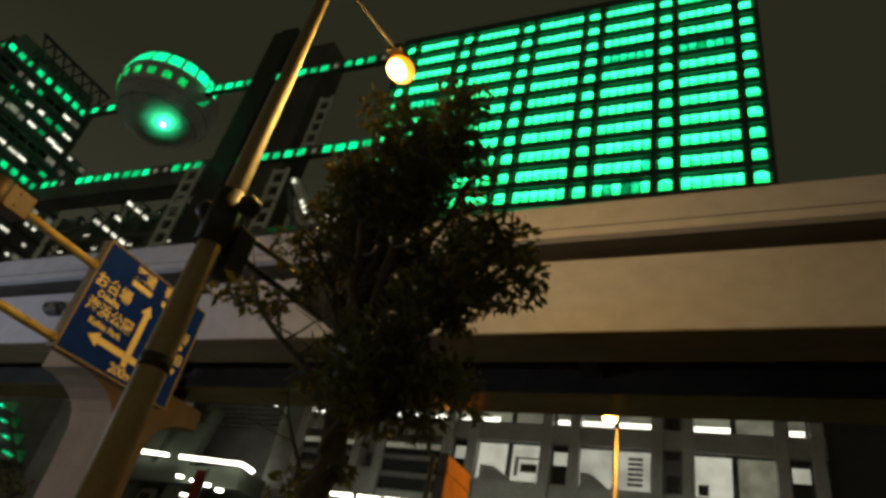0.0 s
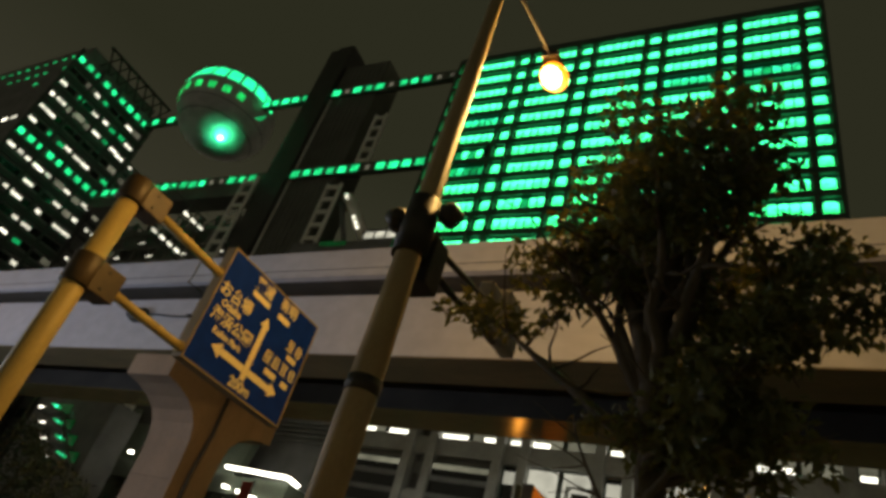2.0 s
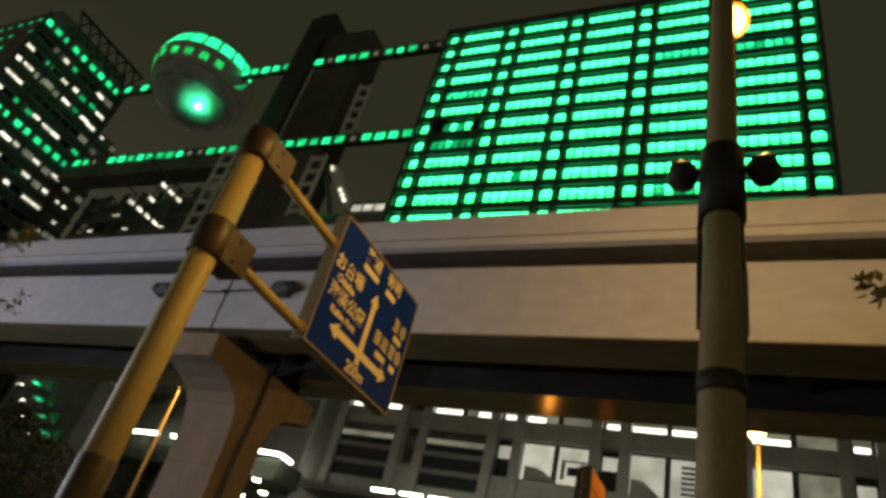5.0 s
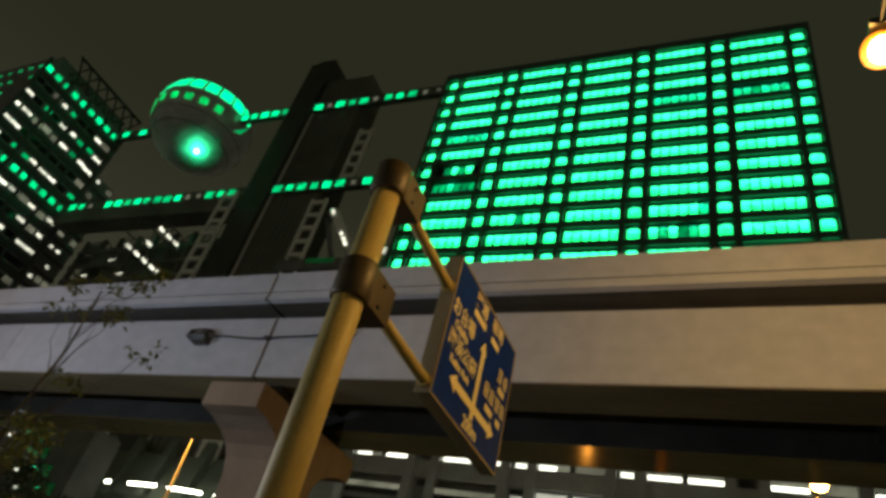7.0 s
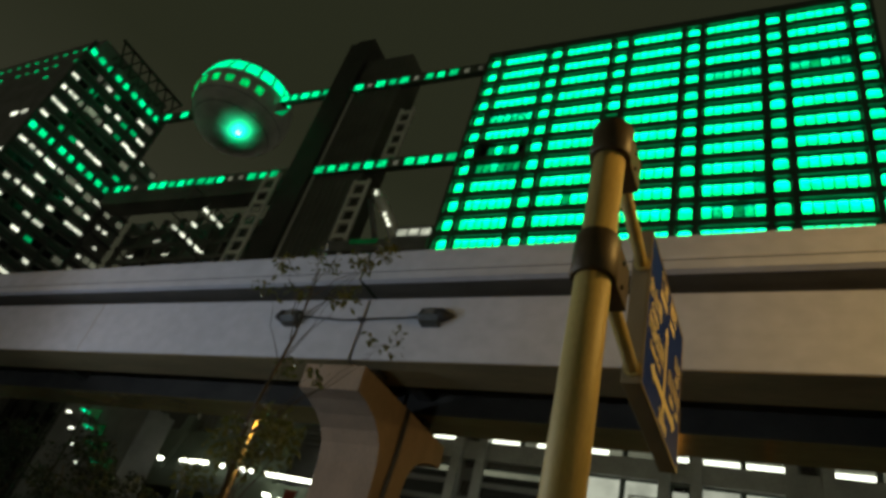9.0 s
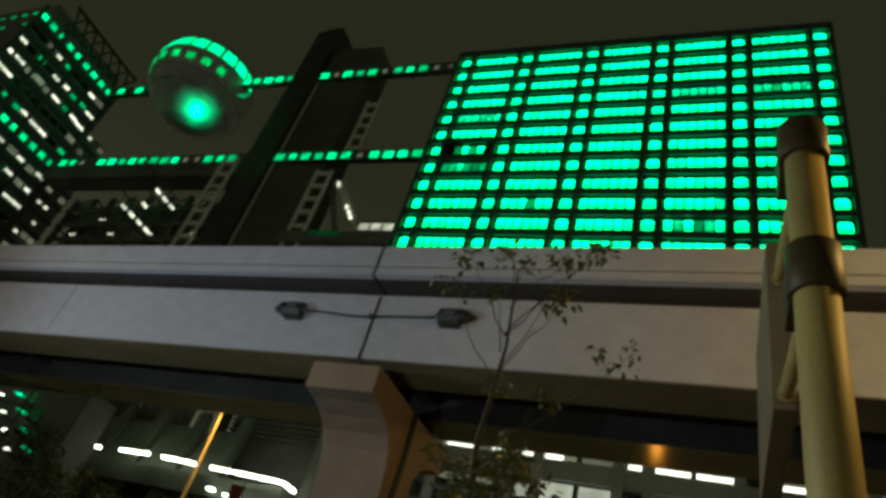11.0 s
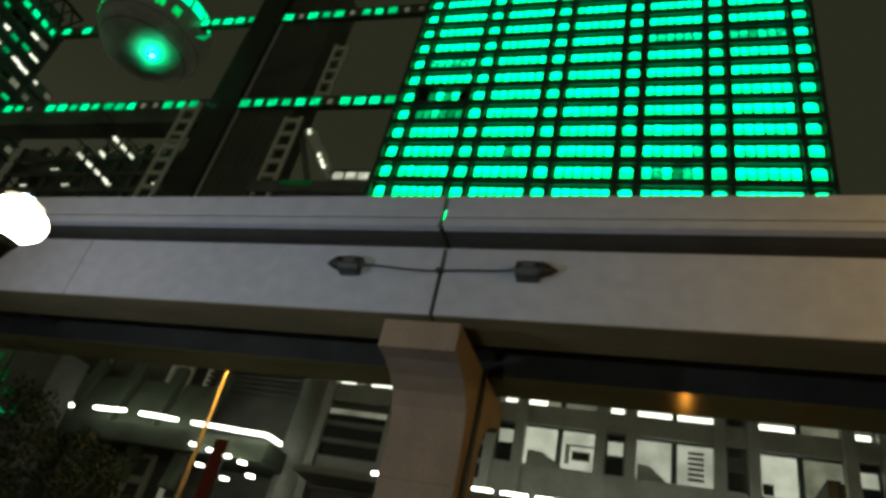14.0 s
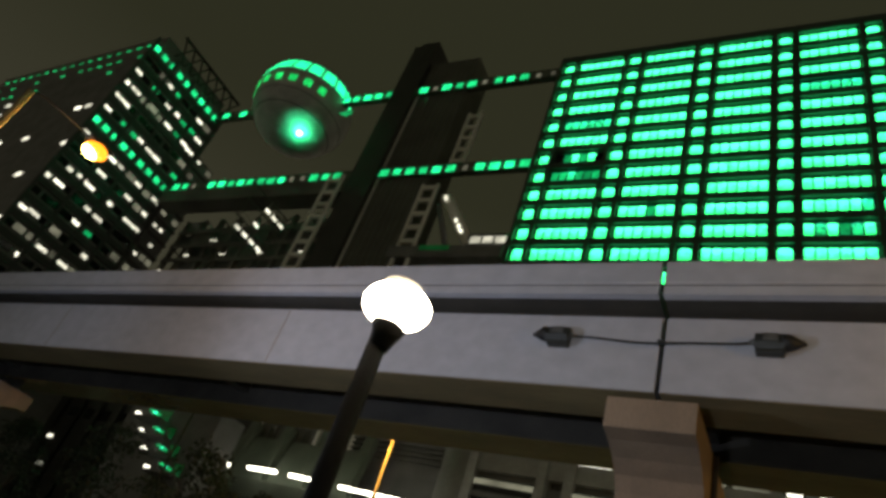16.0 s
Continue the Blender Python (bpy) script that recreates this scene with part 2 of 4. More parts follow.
def prism(profile, x0, x1, bevel=0.0):
    """A profile in y, z drawn out along x."""
    bm = bmesh.new()
    a = [bm.verts.new((x0, y, z)) for y, z in profile]
    b = [bm.verts.new((x1, y, z)) for y, z in profile]
    bm.faces.new(a)
    bm.faces.new(b[::-1])
    for i in range(len(a)):
        j = (i + 1) % len(a)
        bm.faces.new((a[j], a[i], b[i], b[j]))
    bmesh.ops.recalc_face_normals(bm, faces=bm.faces)
    if bevel:
        bmesh.ops.bevel(bm, geom=bm.edges[:], offset=bevel, segments=2, affect="EDGES", profile=0.7)
    return bm


def tube(bm, pts, radii, n=12, cap=True):
    """A round tube along points with a radius at each."""
    pts = [Vector(p) for p in pts]
    rings = []
    side = None
    for i, p in enumerate(pts):
        d = (pts[min(i + 1, len(pts) - 1)] - pts[max(i - 1, 0)]).normalized()
        if side is None:
            side = d.cross(Vector((0, 0, 1)))
            side = side.normalized() if side.length > 1e-3 else Vector((1, 0, 0))
        side = (side - d * side.dot(d)).normalized()
        up = d.cross(side)
        rings.append([bm.verts.new(p + radii[i] * (math.cos(a) * side + math.sin(a) * up)) for a in (2 * math.pi * k / n for k in range(n))])
    for r, s in zip(rings, rings[1:]):
        for k in range(n):
            f = bm.faces.new((r[k], r[(k + 1) % n], s[(k + 1) % n], s[k]))
            f.smooth = True
    if cap:
        bm.faces.new(rings[0][::-1])
        bm.faces.new(rings[-1])
    return bm


def mesh_of(name, bm, mat):
    me = bpy.data.meshes.new(name)
    bmesh.ops.recalc_face_normals(bm, faces=bm.faces)
    bm.to_mesh(me)
    bm.free()
    me.materials.append(mat)
    return me


def part(name, bm, mat, parent, label=""):
    ob = new(name, mesh_of(name, bm, mat))
    ob.parent = parent
    if label:
        ob["label"] = label
    return ob


def piece(name, me, parent, x, y, z, rz=0.0):
    ob = new(name, me)
    ob.parent = parent
    ob.matrix_basis = pose(x, y, z, 0, 0, rz)
    return ob


def thing(name, label, category, m=None, group="", kind=""):
    ob = new(name)
    if m is not None:
        ob.matrix_basis = m
    return tagged(ob, label, category, group, kind)


# ---- ground, road, pavements ----
g = bmesh.new()
box(g, -1500, 1500, -1500, 1500, -0.6, -0.16)
tagged(part("ground", g, EARTH, None), "wide dark level ground around the road", "ground", kind="structure")
tagged(part("road", boxed(-400, 400, 6.0, 27.0, -0.158, 0.0), ASPHALT, None), "dark asphalt road under the elevated guideway", "road", kind="structure")
tagged(part("pavement", boxed(-400, 400, -8.0, 5.8, -0.158, 0.15), PAVING, None), "grey concrete footpath beside the road", "pavement", kind="structure")
tagged(part("pavement", boxed(-400, 400, 27.2, 60.0, -0.158, 0.15), PAVING, None), "grey concrete footpath before the building", "pavement", kind="structure")
for y in (5.8, 27.0):
    tagged(part("kerb", boxed(-400, 400, y, y + 0.2, -0.158, 0.16, 0.02), KERB, None), "pale stone kerb along the road", "kerb", kind="structure")

# ---- elevated guideway ----
JOINT = -23.85
SPAN = 38.0


def guideway_span(x0, x1):
    t = thing("guideway_span", "pale concrete elevated railway guideway with parapets on box girders", "guideway", pose((x0 + x1) / 2, 0, 0), "spans of the guideway")
    h = (x1 - x0) / 2 - 0.07
    part("girder", prism([(16.0, 10.37), (17.85, 10.37), (17.85, 12.96), (16.3, 12.96), (16.3, 12.78), (16.0, 12.74)], -h, h, 0.02), CONCRETE, t)
    # rear girder coloured near black for the shade in the gap
    part("girder", prism([(20.1, 10.37), (21.95, 10.37), (21.95, 12.96), (20.1, 12.96)], -h, h, 0.03), GAP_SHADE_JOINT, t, "concrete girder darkened for the shade in the gap")
    # thin plates added to give the girder undersides their shaded brown
    part("soffit_plate", boxed(-h, h, 16.04, 17.81, 10.345, 10.367), SOFFIT_TINT, t, "girder soffit, its shade and sodium glow put into brown")
    part("soffit_plate", boxed(-h, h, 20.14, 21.91, 10.345, 10.367), SOFFIT_TINT_GLOSS, t, "girder soffit, its shade and sodium glow put into brown")
    part("deck_slab", prism([(15.36, 12.97), (22.6, 12.97), (22.6, 13.25), (15.36, 13.25)], -h, h), SLAB_SHADE, t, "concrete deck slab, dark grey for the shade beneath it")
    part("parapet", prism([(15.07, 12.94), (15.352, 12.94), (15.352, 14.13), (15.12, 14.13), (15.12, 13.39), (15.14, 13.36), (15.12, 13.33), (15.12, 13.10), (15.07, 13.07)], -h, h, 0.006), CONCRETE, t)
    part("parapet_groove", boxed(-h, h, 15.111, 15.119, 13.265, 13.29), GAP_SHADE_JOINT, t, "thin dark shadow joint along the parapet")
    part("parapet", prism([(22.61, 12.78), (22.87, 12.78), (22.87, 14.13), (22.61, 14.13)], -h, h, 0.01), CONCRETE, t)
    if x1 <= JOINT:
        for x in (-9.35, 4.8):
            part("panel_seam", boxed(x - 0.02, x + 0.02, 15.993, 15.999, 10.39, 12.72), PIER, t, "thin grey seam on the girder face")
    for k in (-0.5, 0.0, 0.5):
        # cross beams share the painted shade of the gap
        part("cross_beam", boxed(2 * h * k * 0.96 - 0.3, 2 * h * k * 0.96 + 0.3, 17.853, 20.097, 10.9, 12.6), GAP_SHADE_JOINT, t)
    return t


for k in range(-5, 5):
    guideway_span(JOINT + k * SPAN, JOINT + (k + 1) * SPAN)


def guideway_pier():
    t = thing("guideway_pier", "pale concrete hammerhead pier carrying the guideway", "pier", pose(JOINT, 0, 0), "piers of the guideway")
    part("stem", boxed(-1.12, 1.18, 17.72, 19.56, 0.0, 5.998, 0.03), PIER, t)
    front = [(15.43, 9.85), (15.43, 9.0), (16.05, 8.93), (16.7, 8.72), (17.2, 8.43), (17.5, 8.05), (17.67, 7.5), (17.72, 6.8), (17.72, 6.0)]
    back = [(37.28 - y, z) for y, z in front[::-1]]
    part("cap", prism(front + back, -1.12, 1.18, 0.025), PIER, t)
    for x in (-0.6, 0.62):
        for y in (16.9, 20.6):
            part("bearing", boxed(x - 0.28, x + 0.28, y - 0.3, y + 0.3, 9.852, 10.366, 0.02), RUBBER, t, "black bridge bearing block")
    part("drain_pipe", tube(bmesh.new(), [(1.26, 18.35, 0.2), (1.26, 18.38, 6.5), (1.26, 18.55, 8.2), (1.26, 18.5, 9.8)], [0.085] * 4, 10), DARKMETAL, t, "dark drain pipe on the pier's side")
    return t


pier = guideway_pier()
for k in (-5, -4, -3, -2, -1, 1, 2, 3, 4, 5):
    copy_thing(pier, pose(JOINT + k * SPAN, 0, 0))

# cable boxes either side of the joint
for x, flip in ((-26.85, 1), (-21.1, -1)):
    t = thing("cable_box", "grey cast cable housing bolted to the girder face", "cable box", pose(x, 15.99, 11.93), "cable boxes at the guideway joint")
    part("housing", prism([(-0.42, -0.10), (-0.30, -0.26), (-0.032, -0.26), (-0.032, 0.26), (-0.30, 0.22)], -0.36, 0.36, 0.03), BOXGREY, t)
    part("mount_plate", boxed(-0.34, 0.34, -0.03, -0.002, -0.34, 0.10, 0.008), BOXPALE, t, "pale metal mounting plate")
    part("lid", prism([(-0.435, -0.02), (-0.425, -0.06), (-0.33, 0.20), (-0.345, 0.215)], -0.16, 0.20), BOXPALE, t, "pale metal lid")
    part("foot_rail", boxed(-0.32, 0.32, -0.30, -0.034, -0.33, -0.27, 0.01), BOXGREY, t)
    c = bmesh.new()
    tube(c, [(-0.30 * flip, -0.20, 0), (-0.42 * flip, -0.20, 0.0), (-0.60 * flip, -0.17, 0.0), (-0.84 * flip, -0.12, 0.02)], [0.22, 0.24, 0.16, 0.03], 14)
    part("nose_cone", c, RUBBER, t, "black rubber cable boot")
    part("gland", tube(bmesh.new(), [(0.35 * flip, -0.18, 0), (0.52 * flip, -0.17, -0.01)], [0.11, 0.05], 10), BOXPALE, t)
    for q in (-0.34, 0.34):
        part("bolt", tube(bmesh.new(), [(q, -0.03, 0.09), (q, -0.06, 0.09)], [0.03, 0.03], 6), BOXGREY, t)
t = thing("bonding_cable", "black cable slung across the guideway joint", "cable")
pts = [(-26.4 + 4.85 * k / 16, 15.83, 11.92 - 0.12 * math.sin(math.pi * k / 16) + 0.02 * math.sin(7 * k)) for k in range(17)]
part("cable", tube(bmesh.new(), pts, [0.036] * 17, 8), RUBBER, t)
part("clip", boxed(-23.95, -23.75, 15.80, 15.995, 11.80, 11.90), BOXGREY, t)

# ---- broadcasting building ----
PHI = math.degrees(0.0345)
bld = thing("office_building", "tall dark office tower with rows of green-lit windows", "building", pose(-62.92, 77.6, 0, 0, 0, PHI))
W, H, TOP, ROWS = 13.09, 4.392, 114.06, 13
LINK = 113.26  # height of the upper sky bridge
XR = 5 * W + 2.4
part("core_wall", boxed(-1.9, XR - 0.4, 1.0, 40, 0, 117.0), FRAME, bld, "dark metal core wall of the tower")
for i in range(6):
    for s in (-1, 1):
        x = i * W + s * 1.62
        part("column", boxed(x - 0.34, x + 0.34, -0.35, 0.98, 36.0, 116.6), GRID, bld)
for r in range(ROWS + 5):
    z = TOP - (r + 0.5) * H
    part("spandrel_beam", boxed(-1.9, XR - 0.5, -0.15, 0.98, z - 0.62, z + 0.62), GRID, bld)
part("spandrel_beam", boxed(-1.9, XR - 0.5, -0.15, 0.98, TOP + 1.45, TOP + 3.4), GRID, bld)
part("roof_frame", boxed(1.0, XR - 1.2, 2.0, 30, 117.0, 120.2), GRID, bld, "dark roof plant screen")


def pane_mesh(w, h, mat, corner=0.02):
    k = corner
    bm = bmesh.new()
    rim = [(-w / 2 + k, -h / 2), (w / 2 - k, -h / 2), (w / 2, -h / 2 + k), (w / 2, h / 2 - k), (w / 2 - k, h / 2), (-w / 2 + k, h / 2), (-w / 2, h / 2 - k), (-w / 2, -h / 2 + k)]
    near, far = [bm.verts.new((x, 0, z)) for x, z in rim], [bm.verts.new((x, 0.06, z)) for x, z in rim]
    bm.faces.new(near)
    bm.faces.new(far[::-1])
    for q in range(8):
        bm.faces.new((near[q], far[q], far[(q + 1) % 8], near[(q + 1) % 8]))
    return mesh_of("pane", bm, mat)


def window_frame_mesh(w, h, n):
    bm = bmesh.new()
    box(bm, -w / 2 - 0.1, w / 2 + 0.1, -0.08, 0.16, h / 2, h / 2 + 0.12)
    box(bm, -w / 2 - 0.1, w / 2 + 0.1, -0.08, 0.16, -h / 2 - 0.12, -h / 2)
    for k in range(n + 1):
        x = -w / 2 + w * k / n
        box(bm, x - 0.12, x + 0.12, -0.08, 0.16, -h / 2, h * (0.2 if 0 < k < n else 0.5))
    return mesh_of("window", bm, GRID)


GW, GH = 8.7, 2.5
f6, f1 = window_frame_mesh(GW, GH, 6), window_frame_mesh(2.14, GH, 1)
pg = {k: pane_mesh(GW / 6 - 0.14, GH, m, 0.16) for k, m in (("on", GREEN), ("dim", GREEN_DIM), ("off", DARKGLASS))}
ps = {k: pane_mesh(2.0, GH, m, 0.42) for k, m in (("on", GREEN), ("off", DARKGLASS))}
phalf = pane_mesh(GW / 6 - 0.14, GH, GREEN_MID, 0.2)
SPECIAL = {(6, 0): "0d1d10", (7, 0): "ddhddd", (4, 0): "hhhhhh", (3, 3): "hhhhhh", (3, 4): "hhdhhh", (10, 3): "1h1dh1", (9, 3): "11111h", (12, 2): "1d1111", (9, 1): "111d11", (1, 1): "111111"}
for r in range(ROWS):
    z = TOP - r * H
    for i in range(6):
        w = piece("window", f1, bld, i * W, 0.72, z)
        piece("pane", ps["on"], w, 0, 0.06, 0)
    for i in range(5):
        w = piece("window", f6, bld, (i + 0.5) * W, 0.72, z)
        code = SPECIAL.get((r, i), "111111")
        for k in range(6):
            x = -GW / 2 + GW * (k + 0.5) / 6
            c = code[k]
            if c == "h":
                piece("pane", phalf, w, x, 0.06, 0)
            else:
                piece("pane", pg["on" if c == "1" else "dim" if c == "d" else "off"], w, x, 0.06, 0)

# lower storeys of the tower, set a little to the side of its grid
PX = 1.0
part("podium_wall", boxed(-1.9, XR + 1.3, 1.2, 30, 0, 36.0), PODIUM, bld, "grey panelled lower wall")
# made-up dark mass beside the podium, covers the bright horizon
part("glow_block", boxed(XR + 1.304, XR + 70, 3.0, 30, 0, 35.0), SHAFT, bld, "dark block added to hide the horizon glow")
for i in range(0, 6):
    for s in (-1, 1):
        x = i * W + PX + s * 1.75
        part("podium_pillar", boxed(x - 0.62, x + 0.62, -0.5, 1.19, 0, 35.9), PODIUM, bld)
for z0, z1 in ((29.6, 32.0), (34.6, 35.9), (18.0, 24.6)):
    part("podium_band", boxed(-1.9, XR + 1.3, 0.2, 1.19, z0, z1), PODIUM, bld)
fl, fs = window_frame_mesh(4.2, 2.4, 1), window_frame_mesh(2.0, 2.4, 1)
fr, fq = window_frame_mesh(4.2, 4.7, 1), window_frame_mesh(2.0, 4.7, 1)
tube_l, tube_m, tube_s = (pane_mesh(w, 0.62, WHITE_TUBE) for w in (4.0, 2.2, 1.5))
dim_l, dim_s = pane_mesh(4.06, 2.4, WHITE_DIM), pane_mesh(1.86, 2.4, WHITE_DIM)
room_on, room_dim, room_off = (pane_mesh(4.06, 4.7, m) for m in (WHITE_ROOM, WHITE_DIM, DARKGLASS))
slim_on, slim_off = pane_mesh(1.86, 1.6, WHITE_ROOM), pane_mesh(1.86, 4.7, DARKGLASS)
wide_frame, wide_pane = window_frame_mesh(9.0, 6.2, 1), pane_mesh(8.86, 6.2, DARKGLASS)
blind_strip = pane_mesh(8.7, 0.7, WHITE_DIM)
transom = mesh_of("transom", boxed(-4.4, 4.4, 0, 0.08, -0.35, 0.35), FRAME)
STRIPS = {0: "ml", 1: "lm", 2: "m0", 3: "ll", 4: "l0"}
ROOMS = {2: "11", 3: "11", 4: "1d"}
for i in range(0, 6):
    for k, s in enumerate((-1, 1) if i < 5 else ()):
        xc = (i + 0.5) * W + PX + s * 2.3
        w = piece("window", fl, bld, xc, 0.9, 33.3)
        piece("pane", dim_l, w, 0, 0.07, 0)
        c = STRIPS[i][k]
        if c != "0":
            piece("tube_light", tube_l if c == "l" else tube_m, w, 0 if c == "l" else s * 0.8, 0.0, -0.75)
        if i < 2:
            continue
        w = piece("window", fr, bld, xc, 0.9, 27.0)
        c = ROOMS[i][k]
        piece("pane", {"1": room_on, "d": room_dim, "0": room_off}[c], w, 0, 0.07, 0)
    if i < 2:
        w = piece("window", wide_frame, bld, (i + 0.5) * W + PX, 0.1, 25.3)
        piece("pane", wide_pane, w, 0, 0.07, 0)
        piece("blind_strip", blind_strip, w, 0, 0.0, 2.7)
        piece("transom", transom, w, 0, -0.02, 1.1)
        piece("transom", transom, w, 0, -0.02, -1.2)
    if i in (1, 4):
        for z in (33.2, 29.6, 26.0):
            grille_ob = part("vent_grille", boxed(i * W + PX - 0.75, i * W + PX + 0.75, 1.0, 1.18, z - 0.95, z + 0.95), DARKMETAL, bld, "dark louvred vent")
            for q in range(5):
                part("slat", boxed(i * W + PX - 0.7, i * W + PX + 0.7, 0.9, 0.996, z - 0.8 + 0.37 * q, z - 0.66 + 0.37 * q), DARKMETAL, grille_ob)
    else:
        w = piece("window", fs, bld, i * W + PX, 0.9, 33.3)
        piece("pane", dim_s, w, 0, 0.07, 0)
        piece("tube_light", tube_s, w, 0, 0.0, -0.75)
        w = piece("window", fq, bld, i * W + PX, 0.9, 27.0)
        piece("pane", slim_off, w, 0, 0.09, 0)
        if i in (2, 3, 5):
            piece("blind", slim_on, w, 0, 0.0, 0.9)
# fittings seen in the lit rooms
for q in range(6):
    part("room_louvre", boxed(48.3, 50.0, 0.75, 0.83, 25.3 + 0.6 * q, 25.62 + 0.6 * q), DARKMETAL, bld, "dark louvre slat in a lit room")
part("room_opening", boxed(35.3, 37.4, 0.74, 0.83, 25.9, 26.95), DARKMETAL, bld, "dark opening in a lit room wall")
part("room_shelf", boxed(34.5, 37.8, 0.78, 0.85, 27.55, 27.75), FRAME, bld)
part("room_post", boxed(34.5, 35.0, 0.74, 0.85, 25.4, 27.5), PODIUM, bld)
for x0, x1, foot in ((30.0, 34.1, 25.0), (42.8, 45.9, 24.9)):
    stair_bm = bmesh.new()
    shape = [(x0, 24.6), (x1, 24.6), (x1, foot), (x0 + 0.45 * (x1 - x0), 26.35), (x0, 26.5)]
    rim_a, rim_b = [stair_bm.verts.new((x, 0.76, z)) for x, z in shape], [stair_bm.verts.new((x, 0.85, z)) for x, z in shape]
    stair_bm.faces.new(rim_a)
    stair_bm.faces.new(rim_b[::-1])
    for k in range(5):
        stair_bm.faces.new((rim_a[k], rim_b[k], rim_b[(k + 1) % 5], rim_a[(k + 1) % 5]))
    part("stair_flank", stair_bm, PODIUM, bld, "grey stair flank before a lit room")
part("room_cabinet", boxed(56.0, 57.1, 0.78, 0.86, 24.9, 26.1), DARKMETAL, bld, "dark opening in a lit room wall")

# sky bridges with green lamps
lamp_meshes = [mesh_of("lamp_panel", boxed(-w, w, 0, 0.12, -h, h, 0.11), GREEN_BEAD) for w, h in ((0.95, 0.85), (0.8, 0.78), (1.05, 0.88))]
lamp_pale = mesh_of("lamp_panel", boxed(-0.5, 0.5, 0, 0.12, -0.6, 0.6, 0.1), WHITE_DIM)
for name, z, x1, step in (("upper", LINK, -99, 3.05), ("lower", LINK - 6 * H, -99, 3.05)):
    b = thing("sky_bridge", "slim dark sky bridge lined with green lamps", "bridge", pose(-62.92, 77.6, z, 0, 0, PHI), "bridges between the towers")
    part("bridge_body", boxed(x1, -1.95, 0.2, 1.6, -0.95, 1.0), FIN, b)
    if name == "lower":
        part("soffit_beam", boxed(x1, -37.0, 0.4, 5.0, -4.6, -0.954), BEAM, b, "deep grey soffit beam")
    part("bridge_rail", boxed(x1, -1.95, -0.05, 0.196, 1.05, 1.25), FIN, b)
    rb = random.Random(int(z))
    x = -3.4
    while x > x1 + 1.5:
        q = rb.random()
        if q < 0.95:
            piece("lamp_panel", lamp_pale if q < 0.04 else lamp_meshes[rb.randrange(3)], b, x + rb.uniform(-0.15, 0.15), 0.06, rb.uniform(-0.08, 0.08))
        x -= step

# observation sphere
sph = thing("observation_sphere", "large titanium-clad observation sphere with green-lit gallery", "sphere", pose(-131.5, 76.0, 112.5))
R = 12.2
bm = bmesh.new()
bmesh.ops.create_uvsphere(bm, u_segments=64, v_segments=40, radius=R)
for f in bm.faces:
    f.smooth = True
part("shell", bm, TITAN, sph)


def ring(z0, z1, r, th, a0, a1, n):
    bm = bmesh.new()
    vs = []
    for k in range(n + 1):
        a = a0 + (a1 - a0) * k / n
        vs.append([bm.verts.new((rr * math.cos(a), rr * math.sin(a), zz)) for rr, zz in ((math.sqrt(max(r * r - z0 * z0, 0)) + th, z0), (math.sqrt(max(r * r - z1 * z1, 0)) + th, z1), (math.sqrt(max(r * r - z1 * z1, 0)) - 0.1, z1), (math.sqrt(max(r * r - z0 * z0, 0)) - 0.1, z0))])
    for p, q in zip(vs, vs[1:]):
        for i in range(4):
            bm.faces.new((p[i], p[(i + 1) % 4], q[(i + 1) % 4], q[i]))
    bm.faces.new(vs[0])
    bm.faces.new(vs[-1][::-1])
    return bm


def shell_panel(z0, z1, a0, a1, n=4):
    """A thin curved panel that lies on the sphere."""
    bm = bmesh.new()
    out = []
    for rr in (R + 0.14, R + 0.01):
        out.append([[bm.verts.new((math.sqrt(rr * rr - z * z) * math.cos(a), math.sqrt(rr * rr - z * z) * math.sin(a), z)) for a in [a0 + (a1 - a0) * k / n for k in range(n + 1)]] for z in [z0 + (z1 - z0) * q / n for q in range(n + 1)]])
    for layer, turn in ((out[0], 1), (out[1], -1)):
        for q in range(n):
            for k in range(n):
                bm.faces.new((layer[q][k], layer[q][k + 1], layer[q + 1][k + 1], layer[q + 1][k])[::turn])
    edge = [[lay[0][k] for k in range(n)] + [lay[q][n] for q in range(n)] + [lay[n][n - k] for k in range(n)] + [lay[n - q][0] for q in range(n)] for lay in out]
    for k in range(4 * n):
        m2 = (k + 1) % (4 * n)
        bm.faces.new((edge[0][k], edge[1][k], edge[1][m2], edge[0][m2]))
    return bm


for k in range(20):
    a = 2 * math.pi * k / 20
    if 0.3 < a < 2.9:
        continue
    part("gallery_pane", shell_panel(1.6, 5.3, a + 0.03, a + 0.284), GREEN_BRIGHT, sph)
for k in range(20):
    a = 2 * math.pi * k / 20
    if 0.4 < (a + 1.0) % (2 * math.pi) < 2.7:
        continue
    part("gallery_window", shell_panel(-2.8, -0.9, a + 0.07, a + 0.22, 2), GREEN_MID, sph)
bm = bmesh.new()
bmesh.ops.create_uvsphere(bm, u_segments=16, v_segments=10, radius=0.6)
bmesh.ops.translate(bm, vec=(6.4, -2.0, -11.85), verts=bm.verts)
part("projector", bm, GREEN_SPOT, sph, "glaring green projector lamp below the shell")
part("projector_arm", tube(bmesh.new(), [(6.4, -2.0, -12.0), (5.9, -1.9, -10.9)], [0.18, 0.18], 8), FRAME, sph)
fin_bm = bmesh.new()
fa = [fin_bm.verts.new(p) for p in ((20.6, -6, -12.0), (24.4, -6, -12.0), (23.4, -6, -13.5))]
fb = [fin_bm.verts.new((v.co.x, -5.8, v.co.z)) for v in fa]
fin_bm.faces.new(fa)
fin_bm.faces.new(fb[::-1])
for k in range(3):
    fin_bm.faces.new((fa[k], fb[k], fb[(k + 1) % 3], fa[(k + 1) % 3]))
